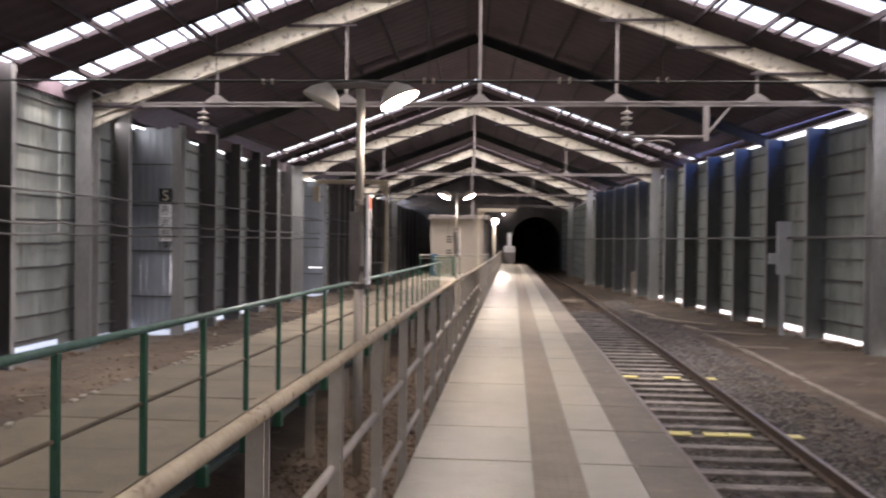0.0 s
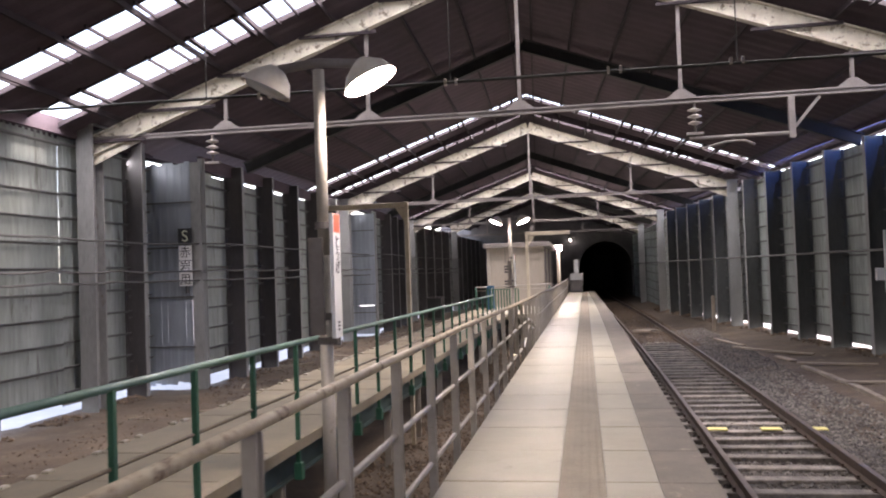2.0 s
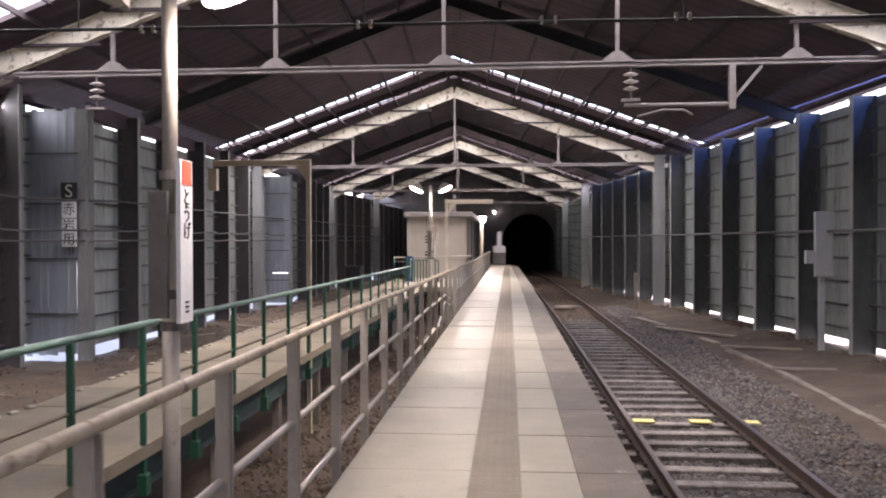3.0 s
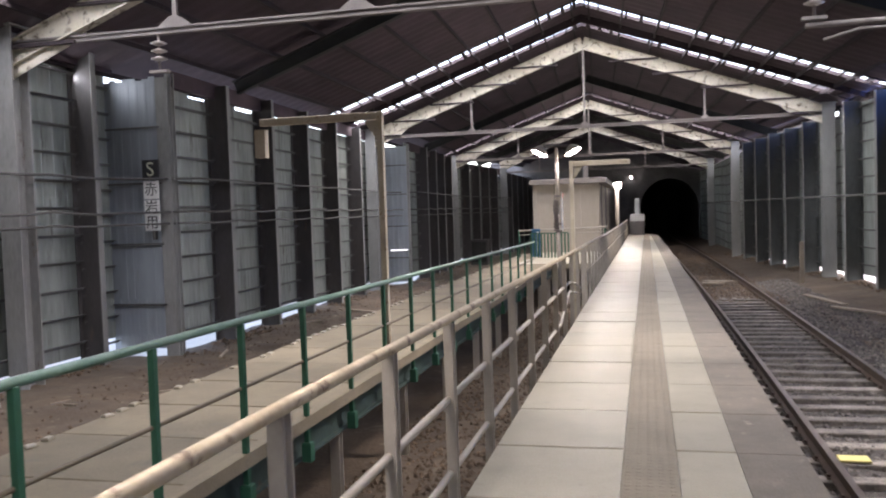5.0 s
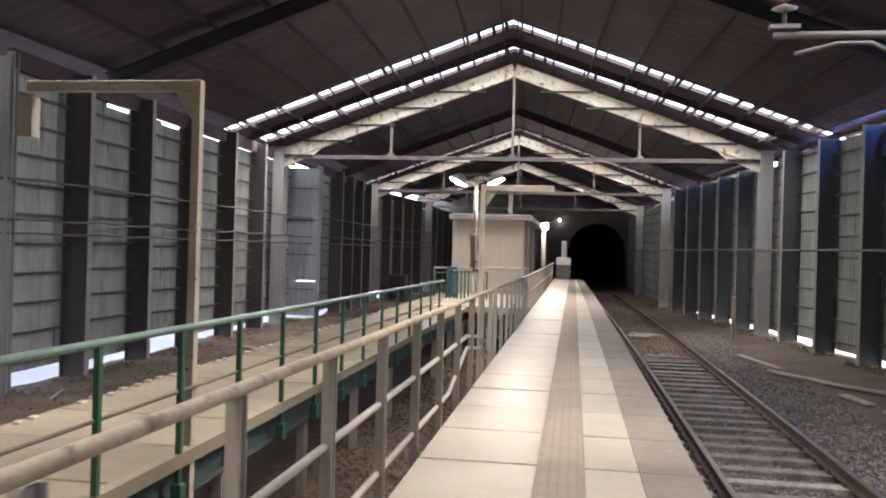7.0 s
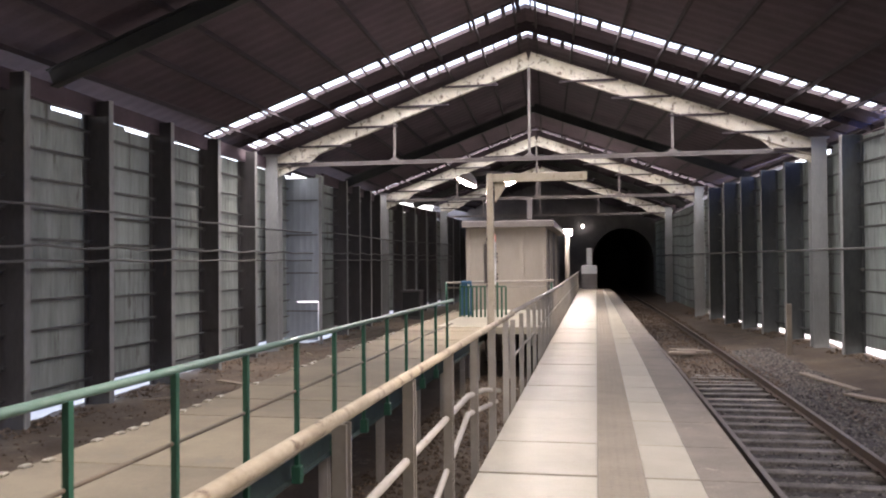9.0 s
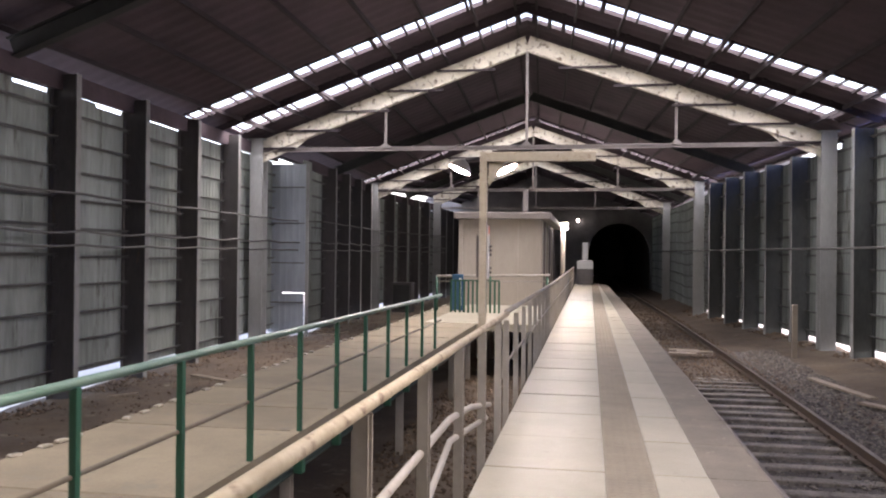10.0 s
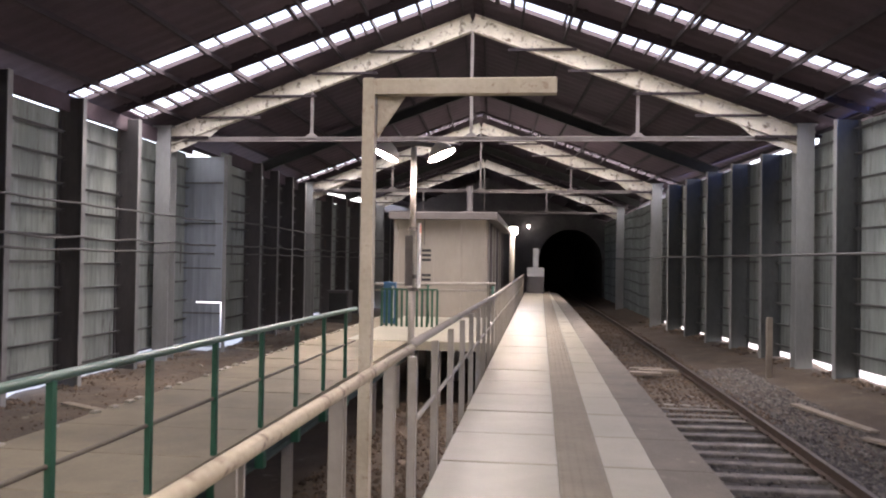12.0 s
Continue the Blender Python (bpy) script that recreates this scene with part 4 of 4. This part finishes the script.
# ---- waiting hut ----
def build_hut():
    h = thing("waiting_hut", "beige panelled waiting hut with a flat dark-edged roof", "hut", (-2.4, 30.5, -0.1))
    x0, x1, y0, y1, zb, zt = -3.38, -1.45, 30.5, 39.0, -0.1, 2.28
    part("wall", Mesh().box(x0, x1, y0, y0 + 0.08, zb, zt), M_HUT, h)
    part("wall", Mesh().box(x0, x0 + 0.08, y0 + 0.083, y1, zb, zt), M_HUT, h)
    part("wall", Mesh().box(x1 - 0.08, x1, y0 + 0.083, y1, zb, zt), M_HUT, h)
    part("wall", Mesh().box(x0, x1, y1 + 0.003, y1 + 0.08, zb, zt), M_HUT, h)
    part("roof", Mesh().box(x0 - 0.12, x1 + 0.28, y0 - 0.2, y1 + 0.2, zt + 0.003, zt + 0.16, 0.02), M_HUTTRIM, h)
    for x in (x0 + 0.02, x1 - 0.55, x1 - 0.02):
        part("corner_post", Mesh().box(x - 0.05, x + 0.05, y0 - 0.04, y0 - 0.003, zb, zt), M_HUT, h)
    part("panel_joint", Mesh().box(x0 + 0.62, x0 + 0.64, y0 - 0.008, y0 - 0.002, zb, zt), M_HUTTRIM, h)
    for i in range(6):
        y = y0 + 0.4 + 1.45 * i
        part("mullion", Mesh().box(x1 + 0.003, x1 + 0.06, y, y + 0.09, zb, zt), M_HUTTRIM if i % 2 else M_HUT, h)
    plate = part("sign_plate", Mesh().box(-2.86, -2.54, y0 - 0.016, y0 - 0.002, 0.72, 1.72), M_HUT, h, "beige sign plate with black writing")
    for z in (1.58, 1.48, 1.38, 1.05, 0.95, 0.85):
        part("writing", Mesh().box(-2.8, -2.6, y0 - 0.02, y0 - 0.016, z, z + 0.055), M_BLACK, plate)
    part("chimney", Mesh().box(x1 - 0.42, x1 - 0.3, y0 + 0.3, y0 + 0.42, zt + 0.16, zt + 0.75), M_TIE, h)
    # landing between walkway, hut and platform
    l = thing("landing", "pale concrete landing in front of the hut", "landing", (-2.4, 30, -0.2), kind="structure")
    part("landing_slab", Mesh().box(-3.7, -1.06, 29.4, 47, -0.2, -0.04, 0.01), M_SLAB, l)
    for x in (-3.0, -2.1, -1.3):
        for y in (29.7, 33.0, 37.0):
            part("leg", Mesh().box(x - 0.07, x + 0.07, y - 0.07, y + 0.07, -1.3, -0.203), M_POST, l)
    r = thing("landing_rail", "pale pipe rail across the landing before the hut", "railing", (-2.2, 28.6, -0.02))
    part("rail", Mesh().tube([(-3.6, 28.6, 0.92), (-1.1, 28.6, 0.97)], 0.028, 10), M_POST, r, smooth=True)
    part("rail", Mesh().tube([(-3.6, 28.6, 0.8), (-1.1, 28.6, 0.84)], 0.016, 10), M_POST, r, smooth=True)
    for x in (-3.6, -2.4, -1.15):
        part("post", Mesh().tube([(x, 28.6, -0.02), (x, 28.6, 0.93)], 0.026, 10), M_GREEN, r, smooth=True)
    g = thing("green_barrier", "green slatted steel barrier at the walkway's end", "barrier", (-2.55, 27.7, -0.03))
    for z in (0.1, 0.86):
        part("frame_bar", Mesh().beam((-3.15, 27.7, z), (-2.1, 27.7, z), 0.03, 0.03), M_GREEN, g)
    for i in range(12):
        x = -3.13 + 0.093 * i
        part("slat", Mesh().box(x - 0.02, x + 0.02, 27.69, 27.71, -0.03, 0.845), M_GREEN, g)
    b = thing("blue_sign_stand", "narrow upright blue board standing on the landing", "sign stand", (-3.05, 28.1, -0.03))
    part("board", Mesh().box(-3.17, -2.93, 28.07, 28.13, 0.2, 0.98, 0.01), M_BLUE, b)
    for x in (-3.15, -2.95):
        part("foot", Mesh().box(x - 0.015, x + 0.015, 27.98, 28.22, -0.02, 0.2), M_TIE, b)
    part("white_stripe", Mesh().box(-3.02, -2.97, 28.062, 28.068, 0.3, 0.9), M_WHITE, b)


build_hut()


# ---- wall signs, cabinet, insulators ----
def wall_sign():
    s = thing("wall_sign", "stacked small plates on the sheeting, black S plate above white plates", "sign", (-8.6, 17.9, 2.2))
    x, y = -8.62, 17.92
    a = part("plate", Mesh().box(x - 0.16, x + 0.16, y - 0.012, y + 0.012, 2.27, 2.63), M_BLACK, s, "black plate with a yellow S")
    lettering("S", 0.36, pose(x, y - 0.015, 2.45, 90, 0, 0), M_LIME, a)
    for z0, z1, text in ((1.93, 2.25, "赤"), (1.36, 1.91, "岩用")):
        b = part("plate", Mesh().box(x - 0.15, x + 0.15, y - 0.012, y + 0.012, z0, z1), M_WHITE, s, "white plate with worn black writing")
        for i, ch in enumerate(text):
            lettering(ch, 0.26, pose(x, y - 0.015, z1 - (z1 - z0) * (i + 0.5) / len(text), 90, 0, 0), M_BLACK, b)
    part("batten", Mesh().box(x - 0.02, x + 0.02, y + 0.013, STEP_1 - 0.034, 1.2, 2.6), M_GIRT, s)


wall_sign()


def roof_conduit():
    """Dark pipe slung across the shed, with pale clips in pairs."""
    y, z = 11.9, 4.03
    c = thing("roof_conduit", "thin dark pipe slung across the shed with pale clips", "pipe", (0, y, z))
    part("run", Mesh().tube([(left_x(y) + 0.1, y, z + 0.06), (-4, y, z + 0.02), (0, y, z), (4, y, z - 0.03), (right_x(y) - 0.1, y, z)], 0.022, 8), M_DTRUSS, c, smooth=True)
    clip = Mesh().box(-0.018, 0.018, -0.035, 0.035, -0.03, 0.06, 0.006).data("clip", M_POST)
    for x in (-4.4, -4.25, -1.73, -1.58, 0.45, 0.61, 2.0, 2.15):
        piece("clip", clip, c, pose(x, y, z))
    for x in (-5.2, -1.66, 2.08, 5.4):
        part("hanger", Mesh().tube([(x, y, z), (x, y, roof_z(x, y) - 0.12)], 0.008, 6), M_DTRUSS, c)


roof_conduit()


def dark_cabinet():
    c = thing("dark_cabinet", "dark brown metal cabinet standing on the dirt by the wall", "cabinet", (-7.57, 42.8, -0.95))
    part("body", Mesh().box(-7.96, -7.18, 42.5, 43.1, -0.95, 0.2, 0.02), M_COL, c)
    part("lid", Mesh().box(-8.0, -7.14, 42.46, 43.14, 0.203, 0.25, 0.015), M_COL, c)
    part("door", Mesh().box(-7.9, -7.24, 42.478, 42.497, -0.8, 0.15), M_DTRUSS, c)


dark_cabinet()


def insulator_set(x, y, arm):
    """Stack of porcelain discs hung from the truss tie, with a rod and a bracket."""
    z = tie_z(y) - 0.05
    s = thing("catenary_bracket", "porcelain insulator stack with steel rod and bracket under the truss", "insulator", (x, y, z - 0.6))
    part("stem", Mesh().tube([(x, y, z), (x, y, z - 0.5)], 0.02, 8), M_TIE, s, smooth=True)
    for i in range(3):
        zz = z - 0.12 - 0.11 * i
        part("disc", Mesh().tube([(x, y, zz + 0.03), (x, y, zz), (x, y, zz - 0.03)], [0.05, 0.12, 0.04], 16), M_PORC, s, smooth=True)
    part("base_plate", Mesh().box(x - 0.14, x + 0.14, y - 0.05, y + 0.05, z - 0.54, z - 0.5), M_TIE, s)
    if arm:
        part("rod", Mesh().tube([(x - 0.1, y, z - 0.6), (x + 1.55, y, z - 0.6)], 0.035, 10), M_TIE, s, smooth=True)
        part("curved_rod", Mesh().tube([(x + 0.1, y, z - 0.78), (x + 0.5, y, z - 0.68), (x + 0.8, y, z - 0.68), (x + 0.95, y, z - 0.76)], 0.022, 8), M_TIE, s, smooth=True)
        part("drop", Mesh().box(x + 1.5, x + 1.6, y - 0.05, y + 0.05, z - 0.68, z - 0.001), M_TIE, s)
        part("brace", Mesh().beam((x + 1.6, y, z - 0.5), (x + 2.0, y, z - 0.02), 0.05, 0.05), M_TIE, s)


insulator_set(1.97, 15.3, True)
insulator_set(-6.7, 15.3, False)


def signal_cabinet():
    y = 18.6
    x = right_x(y) - 0.62
    s = thing("equipment_panel", "tall grey metal panel on a post beside the wall", "equipment panel", (x, y, -0.75))
    part("panel", Mesh().box(x - 0.16, x + 0.16, y - 0.06, y + 0.06, 0.75, 2.0, 0.01), M_BOX, s)
    part("post", Mesh().box(x - 0.05, x + 0.05, y + 0.062, y + 0.14, -0.8, 1.9), M_BOX, s)
    part("side_box", Mesh().box(x - 0.34, x - 0.163, y - 0.05, y + 0.05, 1.0, 1.25, 0.01), M_BOX, s)
    m = thing("marker_post", "short pale concrete marker post beside the track", "marker post", (4.9, 34.5, -1.1))
    part("post", Mesh().box(4.84, 4.96, 34.44, 34.56, -1.2, 0.22, 0.02), M_TROUGH, m)


signal_cabinet()


def cables():
    for name, z, off, sag in (("cable", 2.3, 0.5, 0.02), ("cable", 1.72, 0.54, 0.05), ("cable", 1.5, 0.5, 0.03)):
        c = thing("wall_cable", "grey cable slung along the wall columns on brackets", "cable", (-8.3, 10, z), "wall cables")
        pts = []
        y = Y0 + 0.5
        while y < 52:
            for k in range(4):
                yy = y + 2.1 * k / 4
                if abs(yy - STEP_1) < 0.3 or abs(yy - STEP_2) < 0.3:
                    continue
                pts.append((left_x(yy) + off, yy, z - sag * math.sin(math.pi * k / 4)))
            y += 2.1
        part("run", Mesh().tube(pts, 0.022, 6), M_CABLE, c, smooth=True)
    c = thing("wall_conduit", "grey conduit fixed along the dark wall columns", "conduit", (5, 10, 1.6))
    pts = [(right_x(y) - 0.56, y, 1.62) for y in [Y0 + 0.5 + 2.0 * i for i in range(36)]]
    part("run", Mesh().tube(pts, 0.03, 6), M_CABLE, c, smooth=True)


cables()


def trough():
    """Line of pale concrete trough covers along the right side."""
    t = thing("cable_trough", "line of pale concrete trough covers in the dirt", "cable trough", (5.3, 14, -1.1), kind="structure")
    path = [(5.0 + 0.02 * y if y < 19 else 5.38 - 0.012 * (y - 19) ** 2, y) for y in [-2 + 0.5 * i for i in range(50)]]
    cover = Mesh().box(-0.065, 0.065, 0.004, 0.496, -0.06, 0.035, 0.01).data("cover", M_TROUGH)
    rnd = random.Random(3)
    for (xa, ya), (xb, yb) in zip(path, path[1:]):
        ang = math.degrees(math.atan2(xa - xb, yb - ya))
        piece("cover", cover, t, pose(xa, ya, ground_z(xa, ya) + 0.02 + rnd.uniform(-0.01, 0.01), rnd.uniform(-1, 1), 0, ang))


trough()


def scatter(name, label, count, where, size, mat, seed):
    """Loose angular stones on the ground, joined as one mesh."""
    rng = np.random.default_rng(seed)
    base = np.array([(1, 0, 0), (0, 1, 0), (-1, 0, 0), (0, -1, 0), (0, 0, 1), (0.4, 0.4, -0.7)], float)
    tri = np.array([(0, 1, 4), (1, 2, 4), (2, 3, 4), (3, 0, 4), (1, 0, 5), (2, 1, 5), (3, 2, 5), (0, 3, 5)])
    vs, fs = [], []
    n = 0
    for i in range(count):
        x, y = where(rng)
        s = size * rng.uniform(0.5, 1.25)
        z = ground_z(x, y) + 0.055 * noise.noise((x * 0.9, y * 0.9, 3.1)) + 0.25 * s
        b = base * rng.uniform(0.55, 1.1, (6, 1)) * np.array((1.0, 0.8, 0.7)) * s
        a = rng.uniform(0, 6.28)
        c, d = math.cos(a), math.sin(a)
        b = b @ np.array(((c, -d, 0), (d, c, 0), (0, 0, 1)))
        vs.append(b + (x, y, z))
        fs.append(tri + n)
        n += 6
    me = bpy.data.meshes.new(name)
    me.from_pydata(np.concatenate(vs).tolist(), [], np.concatenate(fs).tolist())
    me.materials.append(mat)
    tagged(new(name, me), label, "gravel", kind="stuff")


def bed(rng):
    y = rng.uniform(1.0, 1.0 + 31 * rng.uniform(0.3, 1))
    return track_x(y) + rng.uniform(-1.35, 1.5), y


def shoulder(rng):
    y = rng.uniform(3, 36)
    return track_x(y) + 1.0 + 1.4 * rng.uniform(0, 1) ** 0.9, y


def gap(rng):
    y = rng.uniform(3, 30)
    return rng.uniform(-3.0, -0.9), y


def infill(rng):
    y = 29.0 + 36 * rng.uniform() ** 1.4
    return track_x(y) + rng.uniform(-1.2, 1.3), y


def yard(rng):
    return rng.uniform(-9.6, -5.0), rng.uniform(7, 46)


scatter("track_ballast", "dark grey angular ballast stones between the sleepers", 22000, bed, 0.036, M_STONE, 1)
scatter("shoulder_ballast", "grey ballast stones beside the track", 10500, shoulder, 0.042, M_STONE, 2)
scatter("gap_rubble", "loose brown stones on the dirt below the platform", 9000, gap, 0.042, M_CLOD, 3)


scatter("track_infill", "brown dirt and stones burying the far sleepers", 6000, infill, 0.05, M_CLOD, 6)


def foot(rng):
    """Heaps of spoil against the foot of either wall."""
    while True:
        y = rng.uniform(2, 52)
        if noise.noise((y * 0.75, 0.0, 8.0)) > -0.02:
            break
    if rng.uniform() < 0.5:
        return true_right(y) - 0.14 - 0.5 * rng.uniform() ** 2, y
    return true_left(y) + 0.14 + 0.6 * rng.uniform() ** 2, y


scatter("wall_foot_spoil", "brown clods heaped unevenly along the foot of the walls", 3800, foot, 0.065, M_CLOD, 5)
scatter("yard_rubble", "scattered stones on the brown dirt by the wall", 3500, yard, 0.035, M_CLOD, 4)


def old_timber():
    r = thing("old_timber", "long weathered timber lying half buried in the dirt", "timber", (-6.6, 14, -1.33))
    part("timber_beam", Mesh().beam((-6.26, 4.7, -1.3), (-6.9, 22.9, -1.3), 0.12, 0.1), M_PLANK, r)
    k = thing("old_rail", "single rusty old rail lying half buried in dirt", "rail", (-7.2, 31, -1.33))
    part("rail_bar", Mesh().ibeam((-7.02, 23.5, -1.29), (-7.37, 38.7, -1.29), 0.1, 0.14, 0.03), M_RAIL, k)


old_timber()


def planks():
    """Loose boards on the dirt, and a crossing of planks between the rails."""
    rnd = random.Random(11)
    for x, y, l, a in ((6.0, 22.5, 1.8, 70), (5.6, 25.5, 1.5, 40), (4.6, 29.5, 2.2, 15), (4.9, 27.0, 1.7, 30), (5.9, 19.3, 1.2, 85), (5.2, 24.2, 1.0, 10), (-7.4, 24.0, 1.6, 20), (-8.2, 28.7, 1.3, 60), (-6.3, 25.8, 1.1, -20)):
        b = thing("loose_board", "bleached loose board lying on the dirt", "board", (x, y, ground_z(x, y)), "loose boards")
        m = Mesh().box(-0.09, 0.09, -l / 2, l / 2, 0.0, 0.04, 0.008)
        o = part("board", m.data("board", M_PLANK), None, b)
        o.matrix_parent_inverse = Matrix()
        o.matrix_basis = pose(0, 0, 0.02, rnd.uniform(-1.5, 1.5), 0, a)
    for i in range(26):
        x, y = rnd.uniform(-9.5, -5.7), rnd.uniform(9, 40)
        l = rnd.uniform(0.25, 0.9)
        b = thing("scrap_stick", "dark weathered stick of scrap wood on the dirt", "scrap wood", (x, y, ground_z(x, y)), "scrap wood")
        o = part("stick", Mesh().box(-0.02, 0.02, -l / 2, l / 2, 0.0, 0.035, 0.006).data("stick", M_PLANK), None, b)
        o.matrix_parent_inverse = Matrix()
        o.matrix_basis = pose(0, 0, 0.03, rnd.uniform(-3, 3), 0, rnd.uniform(0, 180))
    c = thing("crossing_boards", "short worn board crossing between the rails", "crossing", (track_x(34.5), 34.5, -1.1))
    for i, (l, r) in enumerate(((0.6, 0.1), (0.35, 0.55), (0.5, 0.25))):
        y = 33.9 + 0.42 * i
        part("board", Mesh().box(track_x(y) - l, track_x(y) + r, y, y + 0.2, -1.1, -1.03 + rnd.uniform(-0.02, 0.02), 0.01), M_PLANK, c)


planks()


def buffer_stuff():
    """Pale box and low equipment at the platform's far end."""
    e = thing("white_equipment", "pale grey painted cabinet and post at the platform's far end", "equipment", (-0.45, 52.5, -0.02))
    part("cabinet", Mesh().box(-0.85, -0.1, 52.3, 52.7, 0.75, 1.15, 0.02), M_BOX, e)
    part("mast", Mesh().box(-0.6, -0.35, 52.4, 52.6, 1.153, 2.0, 0.02), M_BOX, e)
    part("stand", Mesh().box(-0.85, -0.1, 52.35, 52.65, -0.1, 0.747), M_COL, e)


buffer_stuff()


# ---- pieces of platform and track, last ----
build_platform()


def sleepers():
    s = Mesh().box(-0.96, 0.94, -0.1, 0.1, -0.14, 0.0, 0.012).data("sleeper", M_SLEEP)
    plate = Mesh().box(-0.1, 0.1, -0.07, 0.07, 0, 0.012).box(-0.09, -0.06, -0.03, 0.03, 0.012, 0.035).box(0.06, 0.09, -0.03, 0.03, 0.012, 0.035).data("tie_plate", M_RAIL)
    blk = Mesh().box(-0.15, 0.15, -0.1, 0.1, 0.0, 0.02, 0.005).data("yellow_mark", M_YELLOW)
    rnd = random.Random(7)
    y = 19.9 - 0.6 * 52
    while y < 66:
        x = track_x(y)
        o = piece("sleeper", s, TRACK, pose(x + rnd.uniform(-0.03, 0.03), y + rnd.uniform(-0.02, 0.02), -1.152 - min(0.085, max(0.0, y - 29.0) * 0.03) - rnd.uniform(0.0, 0.012), 0, rnd.uniform(-0.4, 0.4), rnd.uniform(-0.6, 0.6)))
        if y < 30:
            for k in (-0.752, 0.752):
                piece("tie_plate", plate, TRACK, pose(x + k, y, -1.151))
        for c in (9.7, 14.5):
            if abs(y - c) < 0.3:
                for dx in (-0.47, 0.0, 0.33, 1.0):
                    if dx or c < 12.0:
                        piece("yellow_mark", blk, TRACK, pose(x + dx, y, -1.145, 0, 0, rnd.uniform(-3, 3)))
        y += 0.6


sleepers()


# ---- the shed and what was drawn with it, set to true size ----
SHED = ("ceiling", "roof_", "wall_", "main_column", "dark_cabinet", "catenary_bracket", "equipment_panel", "platform_lamp", "arm_post", "pole_lamp",
        "waiting_hut", "landing_rail", "green_barrier", "blue_sign_stand", "skylight", "slit_daylight", "lamp_light")
SIZE = Matrix.Translation(PIVOT) @ Matrix.Scale(GROW, 4) @ Matrix.Translation(-PIVOT)
for ob in list(bpy.data.objects):
    if ob.parent is None and ob.name.startswith(SHED) and not ob.name.startswith("wall_foot"):
        ob.matrix_basis = SIZE @ ob.matrix_basis
